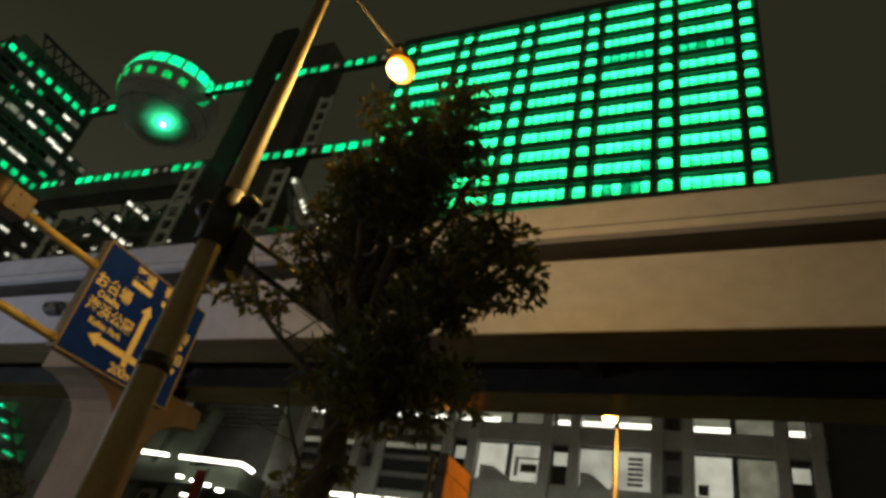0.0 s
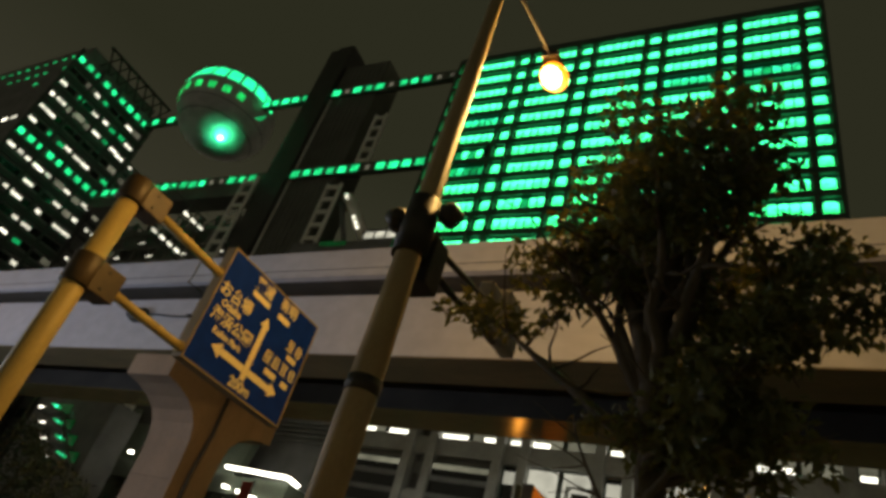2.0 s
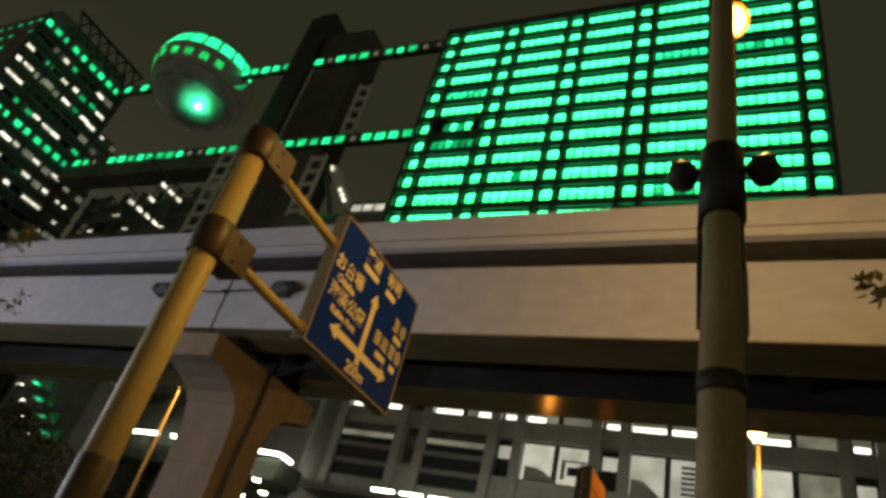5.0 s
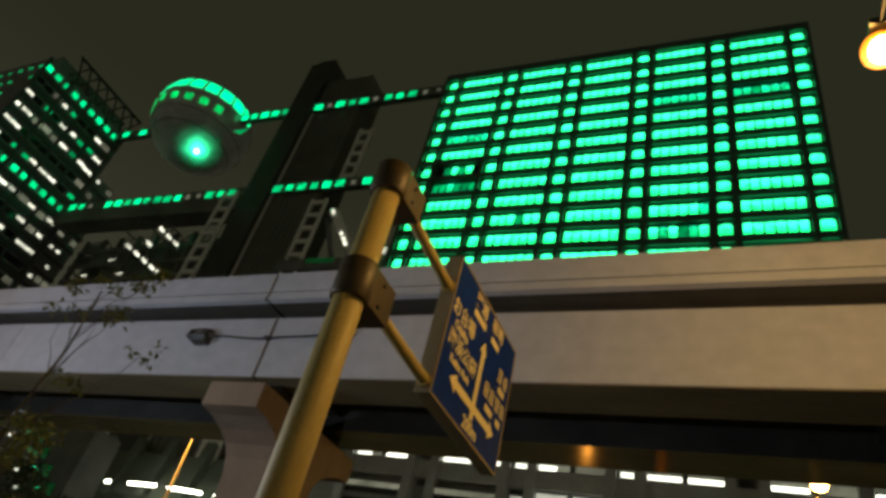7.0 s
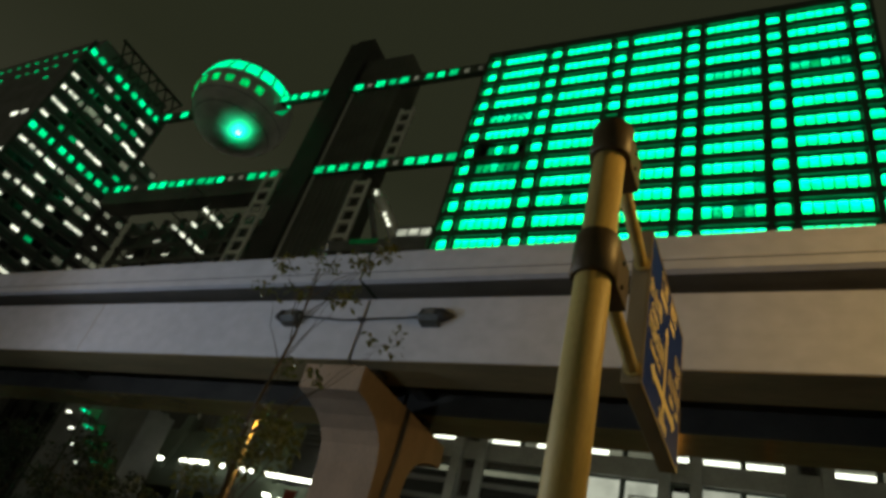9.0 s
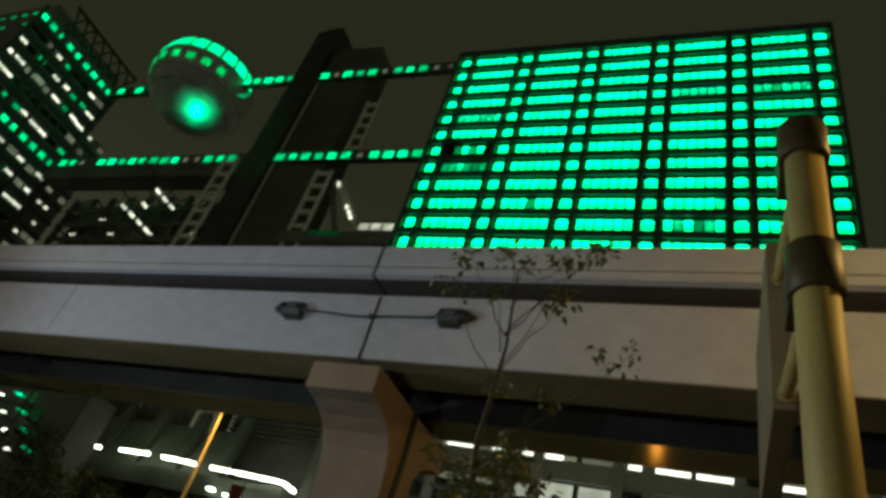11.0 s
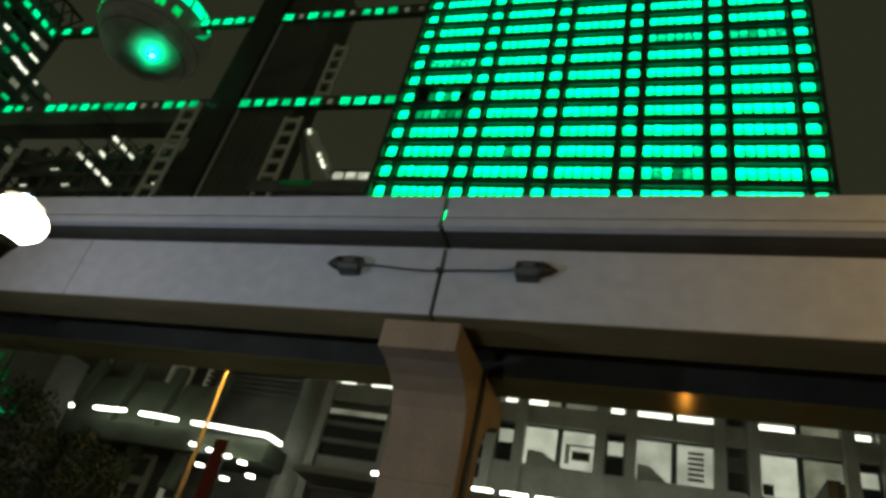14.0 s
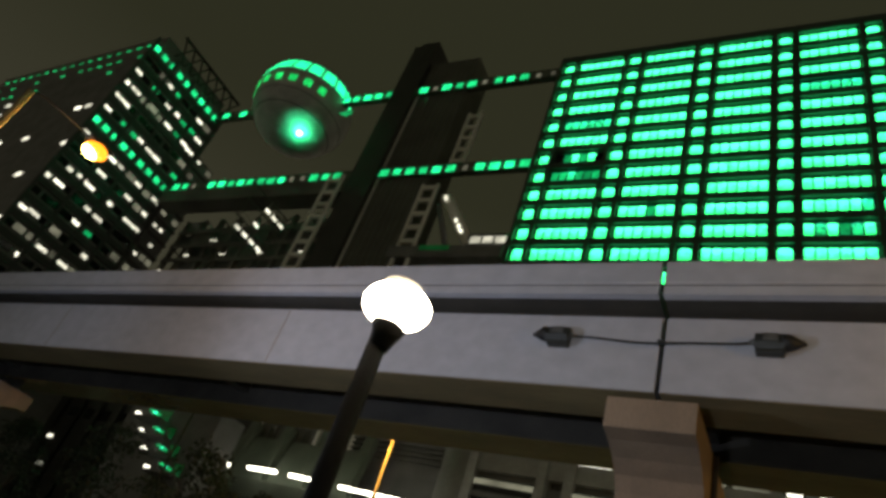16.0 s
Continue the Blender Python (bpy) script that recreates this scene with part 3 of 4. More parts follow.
part("edge_fin", fin_bm, GREEN_DIM, sph, "green-lit triangular fin beside the sphere")
for z in (6.0, -4.4, -7.5):
    part("shell_seam", ring(z - 0.09, z + 0.09, R, 0.06, 0, 2 * math.pi, 64), FRAME, sph)

# shaft, ladders and escalator between the towers
shaft = thing("lift_tower", "dark clad lift tower with a glazed side", "lift tower", pose(-98.6, 79.0, 0, 0, 0, PHI))
part("cladding", boxed(-6.4, 0.0, -3.0, 5.0, 0, 130.5, 0.1), SHAFT, shaft)
part("glazing", boxed(0.004, 12.6, -1.6, 5.0, 0, 124.0), GLAZING, shaft, "dark glazed side of the shaft")
part("edge_trim", boxed(0.05, 0.45, -1.95, -1.604, 0, 112.0), TRUSS, shaft, "pale edge trim")
for k in range(9):
    part("mullion", boxed(0.8 + k * 1.4, 1.0 + k * 1.4, -1.78, -1.604, 0, 124.0), FRAME, shaft)
part("head", boxed(-5.6, -0.8, -2.0, 4.0, 130.504, 133.0, 0.4), SHAFT, shaft)


def ladder(x, y, z0, z1, w):
    t = thing("truss_ladder", "pale steel truss frame standing beside the lift tower", "truss", pose(x, y, 0, 0, 0, PHI), "truss frames beside the lift tower")
    for s in (-1, 1):
        part("chord", boxed(s * w / 2 - 0.3, s * w / 2 + 0.3, -0.3, 0.3, z0, z1), TRUSS, t)
    z = z0 + 1.5
    while z < z1:
        part("rung", boxed(-w / 2 + 0.302, w / 2 - 0.302, -0.25, 0.25, z, z + 0.9), TRUSS, t)
        z += 3.3
    return t


ladder(-83.9, 76.3, 0, 82.0, 3.2)
ladder(-81.6, 78.3, 88.16, 104.5, 2.8)
ladder(-107.6, 75.2, 0, 86.0, 3.4)
esc = thing("escalator_hall", "white-lit escalator tube descending to a landing", "escalator", pose(-62.92, 77.6, 0, 0, 0, PHI))
bm = tube(bmesh.new(), [(-17.4, 0, 78.6), (-16.4, 0, 78.4), (-8.4, 0, 66.6)], [1.05, 1.15, 1.15], 10)
part("tube", bm, TRUSS, esc)
part("leg", tube(bmesh.new(), [(-18.3, 0.4, 77.6), (-13.2, 0.4, 66.4)], [0.55, 0.55], 8), FRAME, esc)
for s_, h_ in ((0.0, 0.45), (0.5, 0.3), (0.62, 0.3), (0.72, 0.2)):
    x, z = -16.2 + 7.6 * s_, 77.6 - 11.2 * s_
    part("lamp", tube(bmesh.new(), [(x, -1.35, z + h_), (x + 0.5 * h_, -1.35, z - h_)], [0.28, 0.28], 8), WHITE, esc, "white lamp on the tube")
part("side_window", boxed(-17.6, -11.8, -1.35, -1.204, 65.4, 66.4), GREEN_FAINT, esc, "dim lit window band")
part("landing", boxed(-24.0, -1.95, -1.2, 6, 64.0, 66.4), FRAME, esc)
for k in range(3):
    part("landing_light", boxed(-8.2 + k * 2.3, -6.4 + k * 2.3, -1.35, -1.204, 66.9, 68.2), WHITE, esc, "white landing light")
part("landing_back", boxed(-9.0, -1.95, -1.1, 6, 66.404, 69.0), FRAME, esc)

# ---- media tower ----
mt = thing("media_tower", "dark office tower with white office lights and green lamp rows", "building", pose(-162.0, 50.0, 0))
part("body", boxed(-70, -0.4, 0.4, 27.4, 0, 116.0), FRAME, mt)
for y in [0.0] + [1.2 + 6.1 * k for k in range(1, 5)]:
    part("column", boxed(-0.396, 0.25, y, y + 0.8, 40, 116.0), FACADE, mt)
# added backdrop against the horizon glow; it also carries distant lit windows
low_block = thing("low_building", "dark low block behind the trees, added to cover the horizon glow", "building", pose(-132.0, 84.0, 0))
part("wall", boxed(-75, 24.0, 0, 4, 0, 40.0), SHAFT, low_block)
part("parapet", boxed(-75.2, 24.2, -0.2, 4.2, 40.004, 40.9), SHAFT, low_block)
for k in range(9):
    part("window", boxed(-26 + 5.2 * k, -23.2 + 5.2 * k, -0.08, -0.004, 30.0, 32.2), DARKGLASS, low_block)
for x, z in ((-46.5, 31.7), (-36.0, 31.6), (-45.0, 26.4), (-27.0, 25.4), (-25.0, 19.8), (-41.0, 22.0), (-33.0, 28.6), (-52.0, 29.0), (-56.5, 24.0)):
    part("lit_window", boxed(x - 0.9, x + 0.9, -0.09, -0.004, z - 0.35, z + 0.35), WHITE, low_block, "white-lit window")
east_on = mesh_of("pane", boxed(0, 0.06, -1.3, 1.3, -0.42, 0.42), WHITE)
east_short = mesh_of("pane", boxed(0, 0.06, -0.7, 0.7, -0.5, 0.5), WHITE)
east_haze = mesh_of("pane", boxed(0, 0.06, -1.2, 1.2, -0.75, 0.75), WHITE_DIM)
east_off = mesh_of("pane", boxed(0, 0.06, -1.3, 1.3, -0.8, 0.8), DARKGLASS)
east_green = mesh_of("lamp_panel", boxed(0, 0.1, -0.78, 0.78, -0.75, 0.75, 0.09), GREEN_BEAD)
east_dimgreen = mesh_of("pane", boxed(0, 0.06, -0.9, 0.9, -0.55, 0.55), GREEN_DIM)
rng = random.Random(11)
for r in range(0, 19):
    z = LINK - r * H
    part("floor_band", boxed(-0.396, 0.1, 0.4, 27, z - 2.9, z - 1.5), FACADE, mt)
    for k in range(9):
        y = 1.6 + k * 2.85
        if r in (0, 6):
            piece("lamp_panel", east_green, mt, -0.2, y, z)
            continue
        p = {1: 0.25, 3: 0.85, 2: 0.35, 7: 0.85}.get(r, 0.42)
        q = rng.random()
        kind_ = rng.choice((east_on, east_on, east_short, east_haze)) if q < p + 0.12 else east_dimgreen if q > (0.84 if r < 8 else 0.95) else east_off
        piece("pane", kind_, mt, -0.36, y + rng.uniform(-0.3, 0.3), z + rng.uniform(-0.25, 0.25))
front_green = mesh_of("lamp_panel", boxed(-0.8, 0.8, 0, 0.1, -0.32, 0.32), GREEN_DIM)
front_white = mesh_of("pane", boxed(-1.2, 1.2, 0, 0.06, -0.6, 0.6), WHITE)
for r in range(0, 15):
    for k in range(17):
        if r in (0, 1, 2) and rng.random() < (0.95, 0.6, 0.4)[r]:
            piece("lamp_panel", front_green, mt, -2.0 - 4.0 * k, 0.28, LINK - r * H)
        elif r > 2 and rng.random() < 0.13:
            piece("pane", front_white, mt, -2.0 - 4.0 * k, 0.33, LINK - r * H)
part("roof_truss", boxed(-40, -3, 3, 26, 116.004, 121), FRAME, mt)

part("stair_core", boxed(-9.0, -1.2, 27.404, 34.0, 0, 101.5), FRAME, mt, "dim stair core beside the office floors")
core_dim = mesh_of("pane", boxed(0, 0.06, -0.85, 0.85, -0.75, 0.75), WHITE_DIM)
core_on = mesh_of("lamp", boxed(0, 0.06, -0.5, 0.5, -0.4, 0.4), WHITE)
for r in range(3, 17):
    z = LINK - r * H
    part("core_slab", boxed(-1.196, -0.7, 27.6, 34.2, z - 2.6, z - 2.1), FACADE, mt)
    for k in range(3):
        q = rng.random()
        if q < 0.7:
            piece("pane" if q > 0.25 else "lamp", core_dim if q > 0.25 else core_on, mt, -1.19, 28.6 + 2.1 * k, z + rng.uniform(-0.4, 0.4))
# open decks between the towers below the bridge
mid = thing("link_deck", "open steel decks between the towers with a few white lights", "deck", pose(-120.0, 66.0, 0))
for y in (2.0, 12.0):
    part("post", boxed(0.1, 0.2, y, y + 0.1, 0, 78.0), FIN, mid)
for z in (65.6, 69.2, 73.8, 77.6):
    part("deck", boxed(-0.1, 0.396, 1.0, 13.0, z, z + 0.07), FIN, mid)
    part("handrail", boxed(0.34, 0.39, 1.0, 13.0, z + 1.2, z + 1.25), FIN, mid)
lat = thing("frame_lattice", "dark steel lattice of columns, beams and braces between the towers", "steel frame", pose(-160.0, 84.0, 0))
rl = random.Random(8)
# plain backing added so no bright sky shows between the members
part("sky_backing", boxed(-0.5, 60.5, 3.0, 4.0, 0, 84.0), BEAM, lat, "dim grey backing added to cover the sky behind the lattice")
for k in range(11):
    part("column", boxed(6.0 * k - 0.5, 6.0 * k + 0.5, 0, 1.0, 0, 84.0), BEAM, lat)
for z in (58.0, 62.4, 66.8, 71.2, 75.6, 80.0):
    part("beam", boxed(-0.5, 60.5, -0.3, -0.004, z - 0.55, z + 0.55), BEAM, lat)
    for k in range(10):
        q = rl.random()
        if q < 0.5:
            a, b = (6.0 * k, z), (6.0 * k + 6.0, z + 4.4)
            if q < 0.25:
                a, b = (6.0 * k, z + 4.4), (6.0 * k + 6.0, z)
            part("brace", tube(bmesh.new(), [(a[0], 0.5, a[1]), (b[0], 0.5, b[1])], [0.22, 0.22], 6), BEAM, lat)
        elif q < 0.85:
            part("infill_panel", boxed(6.0 * k + 0.504, 6.0 * k + 5.496, 0.3, 0.5, z + 0.56, z + 3.84), SHAFT if q < 0.7 else GLAZING, lat, "dark infill panel")
        else:
            part("tube_light", tube(bmesh.new(), [(6.0 * k + 1.0, -0.5, z + 1.2), (6.0 * k + rl.uniform(2.0, 3.4), -0.5, z + 1.2)], [0.13, 0.13], 6), WHITE, lat, "small white tube light")
link_pane = mesh_of("deck_lamp", boxed(0, 0.06, -0.75, 0.75, -0.4, 0.4), WHITE)
for z, y0, n in ((75.1, 7.4, 3), (67.0, 3.0, 4), (70.6, 6.5, 1)):
    for k in range(n):
        piece("deck_lamp", link_pane, mid, 0.4, y0 + 2.3 * k, z)
        part("lamp_bracket", boxed(0.1, 0.396, y0 + 2.3 * k - 0.1, y0 + 2.3 * k + 0.1, z + 0.3, z + 2.6 if z != 70.6 else z + 3.2), FIN, mid)
# roof lattice of the media tower
for k in range(7):
    part("roof_brace", tube(bmesh.new(), [(-1.0, 6.0 + 3.2 * k, 116.0), (-1.0, 9.2 + 3.2 * k, 123.5)], [0.25, 0.25], 6), SHAFT, mt)
    part("roof_brace", tube(bmesh.new(), [(-1.0, 9.2 + 3.2 * k, 116.0), (-1.0, 6.0 + 3.2 * k, 123.5)], [0.25, 0.25], 6), SHAFT, mt)
part("roof_rail", boxed(-1.3, -0.7, 5.5, 28.6, 123.3, 123.9), SHAFT, mt)

# ---- plaza in front of the building ----
plaza = thing("plaza_canopy", "curved white-lit canopy with sloping grey-green fins", "canopy", pose(0, 71.0, 0))
part("roof_slab", boxed(-100, -63, 0.3, 9, 18.6, 21.1), FIN, plaza)
for (xa, za), (xb, zb) in (((-95.2, 22.3), (-94.4, 22.3)), ((-90.6, 22.4), (-85.4, 22.5)), ((-82.9, 22.4), (-80.2, 22.3)), ((-79.8, 22.3), (-76.8, 22.15)), ((-74.4, 22.05), (-71.2, 21.95)), ((-70.8, 21.95), (-67.2, 21.8)), ((-66.8, 21.8), (-63.2, 21.65)), ((-62.9, 21.6), (-60.9, 20.8))):
    part("light_strip", tube(bmesh.new(), [(xa, -0.1, za), (xb, -0.1, zb)], [0.25, 0.25], 8), WHITE_STRIP, plaza, "glowing white tube light")
for i, x in enumerate((-104.0, -97.5, -90.5, -83.0, -75.5)):
    part("fin", prism([(0.5, 14.0), (2.0, 14.0), (5.5, 30.5), (4.3, 31.0)], x - 0.8, x + 0.8, 0.05), FIN, plaza, "sloping grey-green fin")
    if i:
        bm = prism([(2.2, 20.0), (2.7, 20.0), (5.2, 28.5), (4.8, 28.7)], x - 6.2, x - 1.2)
        part("fin_web", bm, FIN, plaza)
for k, (x, z) in enumerate(((-72.5, 19.3), (-69.8, 18.9), (-67.3, 18.5), (-64.9, 18.0), (-63.2, 16.6), (-66.5, 15.9), (-70.5, 17.0))):
    part("down_light", tube(bmesh.new(), [(x - 0.55, -0.6, z), (x + 0.55, -0.6, z - 0.1)], [0.19, 0.19], 8), WHITE_STRIP, plaza, "white downlight under the canopy")
ent = thing("entrance_canopy", "grey entrance canopy edged with white tube lights", "canopy", pose(-62.92, 77.6, 0, 0, 0, PHI))
part("canopy_slab", boxed(4.0, XR + 1, -6.5, 0.19, 18.2, 19.0), PODIUM, ent)
for k in range(2, 16):
    part("light_strip", tube(bmesh.new(), [(6.0 + 3.8 * k, -5.6, 19.4), (8.9 + 3.8 * k, -5.6, 19.4)], [0.22, 0.22], 8), WHITE_STRIP, ent, "glowing white tube light")
col = thing("round_column", "big pale round column before the lobby", "column", pose(-62.6, 79.0, 0))
part("shaft", tube(bmesh.new(), [(0, 0, 0), (0, 0, 34.4)], [2.5, 2.5], 40), PODIUM, col)
part("collar", tube(bmesh.new(), [(0, 0, 33.6), (0, 0, 34.6)], [2.8, 2.8], 40), PODIUM, col)
part("side_lamp", boxed(-3.4, -2.9, -2.6, -2.2, 32.2, 34.0, 0.05), WHITE, col, "cool white wall lamp")
grille = thing("louvre_screen", "dark horizontal louvres between column and canopy", "screen", pose(-72.0, 78.5, 0))
for k in range(7):
    part("slat", boxed(-9, 6.5, 0, 0.5, 29.4 + 0.75 * k, 29.75 + 0.75 * k), FRAME, grille)
part("screen_back", boxed(-9, 6.5, 0.8, 1.1, 14, 36), FRAME, grille)

stair = thing("stair_tower", "dark open stair descending beside a wall, with green and white lamps", "stairs", pose(-94.0, 58.0, 0))
part("core", boxed(-11.0, 6.5, 1.4, 6, 0, 25.6), FRAME, stair)
for k in range(4):
    z, x = 16.8 + 2.2 * k, 3.0 - 2.4 * k
    part("landing", boxed(x - 3.3, x + 2.1, -0.5, 1.396, z - 0.8, z - 0.5), FRAME, stair)
    part("flight", tube(bmesh.new(), [(x + 1.9, 0.4, z - 0.7), (x + 4.1, 0.4, z - 2.8)], [0.3, 0.3], 6), FRAME, stair)
    for j in range(3):
        part("green_lamp", boxed(x - 0.9 + 0.85 * j, x - 0.35 + 0.85 * j, -0.2, 0.1, z + 0.25 - 0.22 * j, z + 0.52 - 0.22 * j, 0.05), GREEN_MID if j == 1 else GREEN_DIM, stair, "green stair lamp")
    # the lamps' green wash on the wall is a faint emission here
    part("green_wall", boxed(x - 1.9, x + 1.7, 1.3, 1.395, z - 0.45, z + 1.1), GREEN_FAINT, stair, "wall panel glowing faintly for the green wash of the lamps")
    part("white_lamp", boxed(x - 3.2, x - 2.5, -0.35, 0.1, z - 0.45, z - 0.1, 0.05), WHITE_TUBE, stair, "white stair lamp")

flag = thing("banner", "dark red cloth banner on a slim post before the canopy", "banner", pose(-67.9, 69.4, -0.16))
part("post", tube(bmesh.new(), [(0.9, 0.06, 0), (0.9, 0.06, 20.6)], [0.12, 0.09], 10), DARKMETAL, flag)
part("cloth", prism([(-0.02, 13.2), (0.03, 13.2), (0.03, 20.0), (-0.02, 20.2)], -0.95, 0.78), RED, flag, "dark red cloth")

# ---- road sign on its post ----
sp = thing("sign_post", "cream steel road sign post with two arms", "sign post", pose(-12.58, 5.27, 0.15))
part("post", tube(bmesh.new(), [(0, 0, 0), (0, 0, 4.0), (0, 0, 7.42)], [0.212, 0.202, 0.187], 32), POLE, sp)
part("sleeve", tube(bmesh.new(), [(0, 0, 0), (0, 0, 2.68), (0, 0, 2.70)], [0.226, 0.222, 0.21], 32), POLE_BROWN, sp, "brown painted lower sleeve")
for z0, z1 in ((5.49, 6.05), (7.25, 7.75)):
    zm = (z0 + z1) / 2
    c = part("clamp", tube(bmesh.new(), [(0, 0, z0), (0, 0, z0 + 0.02), (0, 0, z1 - 0.02), (0, 0, z1)], [0.235, 0.25, 0.25, 0.235], 32), POLE_BROWN, sp, "brown painted clamp collar")
    part("bracket", boxed(-0.225, 0.225, 0.10, 0.62, z0 + 0.01, z1 - 0.01, 0.02), POLE_BROWN, c, "brown painted arm bracket")
    for zb in (z0 + 0.12, z1 - 0.12):
        part("bolt", tube(bmesh.new(), [(0.22, 0.30, zb), (0.25, 0.30, zb)], [0.028, 0.028], 8), DARKMETAL, c)
    part("arm", tube(bmesh.new(), [(0, 0.60, zm), (-0.08, 2.60, zm)], [0.088, 0.088], 18), POLE, sp)
    part("arm_flange", tube(bmesh.new(), [(-0.07, 2.40, zm), (-0.07, 2.44, zm)], [0.12, 0.12], 16), POLE, sp)
sg = thing("road_sign", "blue direction sign with arrows and white lettering", "road sign", pose(-12.55, 9.36, 7.05))
part("panel", boxed(-0.26, 0.0, -1.60, 1.60, -1.31, 1.27, 0.02), SIGN_BACK, sg, "grey-brown metal sign box")
part("face", boxed(0.003, 0.010, -1.56, 1.56, -1.27, 1.23), SIGN_BLUE, sg, "blue sheet sign face")
edge_bm = bmesh.new()
for a in ((-1.60, 1.60, 1.232, 1.27), (-1.60, 1.60, -1.31, -1.272), (-1.60, -1.562, -1.271, 1.231), (1.562, 1.60, -1.271, 1.231)):
    box(edge_bm, 0.003, 0.018, *a)
part("rim", edge_bm, SIGN_BACK, sg)


def at_face(u, v):
    return -1.56 + 3.12 * u, 1.23 - 2.50 * v


def lettering(text, u, v, size):
    data = bpy.data.curves.new("lettering", "FONT")
    data.body, data.size, data.align_x, data.align_y, data.extrude, data.offset = text, size, "CENTER", "CENTER", 0.003, 0.006
    data.materials.append(SIGN_WHITE)
    ob = new("lettering", data)
    ob.parent = sg
    y, z = at_face(u, v)
    ob.matrix_basis = pose(0.014, y, z, 90, 0, 90)


def bar(u, v, w, h, mat=None):
    y, z = at_face(u, v)
    part("bar", boxed(0.011, 0.015, y - w / 2, y + w / 2, z - h / 2, z + h / 2), mat or SIGN_WHITE, sg)


def flat(points):
    bm = bmesh.new()
    a = [bm.verts.new((0.011, *at_face(u, v))) for u, v in points]
    b = [bm.verts.new((0.016, *at_face(u, v))) for u, v in points]
    bm.faces.new(a)
    bm.faces.new(b[::-1])
    for i in range(len(a)):
        j = (i + 1) % len(a)
        bm.faces.new((a[i], a[j], b[j], b[i]))
    return bm


part("arrow", flat([(0.487, 0.878), (0.487, 0.37), (0.455, 0.37), (0.506, 0.28), (0.557, 0.37), (0.537, 0.37), (0.537, 0.878)]), SIGN_WHITE, sg)
part("arrow", flat([(0.155, 0.79), (0.245, 0.725), (0.245, 0.76), (0.484, 0.76), (0.484, 0.82), (0.245, 0.82), (0.245, 0.855)]), SIGN_WHITE, sg)
part("arrow", flat([(0.865, 0.79), (0.78, 0.725), (0.78, 0.76), (0.54, 0.76), (0.54, 0.82), (0.78, 0.82), (0.78, 0.855)]), SIGN_WHITE, sg)
lettering("200m", 0.52, 0.935, 0.30)
lettering("お台場", 0.175, 0.345, 0.34)
lettering("海浜公園", 0.246, 0.567, 0.325)
lettering("Odaiba", 0.175, 0.448, 0.21)
lettering("Kaihin Park", 0.25, 0.68, 0.19)
lettering("芝浦", 0.366, 0.088, 0.31)
lettering("有明", 0.657, 0.074, 0.31)
# words too small to read, as bars
rs = random.Random(3)
for u0, v0, n in ((0.873, 0.337, 2), (0.795, 0.557, 4)):
    for k in range(n):
        u = u0 + (k - (n - 1) / 2) * 0.096
        for q in range(4):
            bar(u + rs.uniform(-0.008, 0.008), v0 - 0.045 + 0.03 * q, rs.uniform(0.15, 0.25), 0.036)
        for q in (-1, 1):
            bar(u + q * rs.uniform(0.012, 0.026), v0 + rs.uniform(-0.01, 0.01), 0.04, rs.uniform(0.16, 0.23))
for u, v, w in ((0.374, 0.187, 0.60), (0.648, 0.187, 0.42), (0.875, 0.44, 0.34), (0.734, 0.674, 0.40), (0.905, 0.676, 0.24)):
    bar(u, v, w, 0.13)


# ---- street lamps ----
def ellipsoid(at, radii):
    bm = bmesh.new()
    bmesh.ops.create_uvsphere(bm, u_segments=24, v_segments=14, radius=1.0)
    bmesh.ops.transform(bm, matrix=Matrix.Translation(at) @ Matrix.Diagonal((*radii, 1)), verts=bm.verts)
    for f in bm.faces:
        f.smooth = True
    return bm


def street_lamp(m, height, reach, bowl=1.0, top=0.0):
    top = top or height
    t = thing("street_lamp", "tall painted street lamp with a glowing sodium head", "street lamp", m, "street lamps along the road")
    part("pole", tube(bmesh.new(), [(0, 0, 0), (0, 0, 4.0), (0, 0, top - 0.1)], [0.175, 0.168, 0.085], 28), LAMP_POLE, t)
    part("base_collar", tube(bmesh.new(), [(0, 0, 0), (0, 0, 0.5)], [0.23, 0.22], 24), DARKMETAL, t)
    part("band", tube(bmesh.new(), [(0, 0, 3.72), (0, 0, 3.88)], [0.182, 0.182], 28), DARKMETAL, t, "dark clamp band")
    part("arm", tube(bmesh.new(), [(0, -0.02, top - 0.14), (0, 0.25, top + 0.05), (0, reach - 0.35, height + 0.17)], [0.04, 0.035, 0.03], 12), LAMP_ARM, t)
    part("head", boxed(-0.16, 0.16, reach - 0.42, reach + 0.35, height + 0.10, height + 0.26, 0.05), DARKMETAL, t)
    # bowl and core model the lamp's glare: orange rim, white centre
    lens = part("lens", ellipsoid((0, reach, height - 0.04), (0.30 * bowl, 0.36 * bowl, 0.24 * bowl)), SODIUM_LENS, t, "glowing orange bowl sized as the lamp's glare rim")
    part("arc_tube", ellipsoid((0, reach - 0.10 * bowl, height - 0.16 * bowl), (0.22 * bowl, 0.27 * bowl, 0.19 * bowl)), SODIUM_CORE, lens, "lamp core shaped as the white centre of the glare")
    return t


street_lamp(pose(-6.05, 4.90, 0.15), 11.5, 2.45, 0.9, 11.15)
street_lamp(pose(-38.4, 4.3, 0.15), 11.8, 2.3)
street_lamp(pose(-6.1, 30.4, 0.15, 0, 0, 180), 13.1, 1.9, 1.5)
street_lamp(pose(-43.0, 33.0, 0.15, 0, 0, 180), 15.2, 1.6)

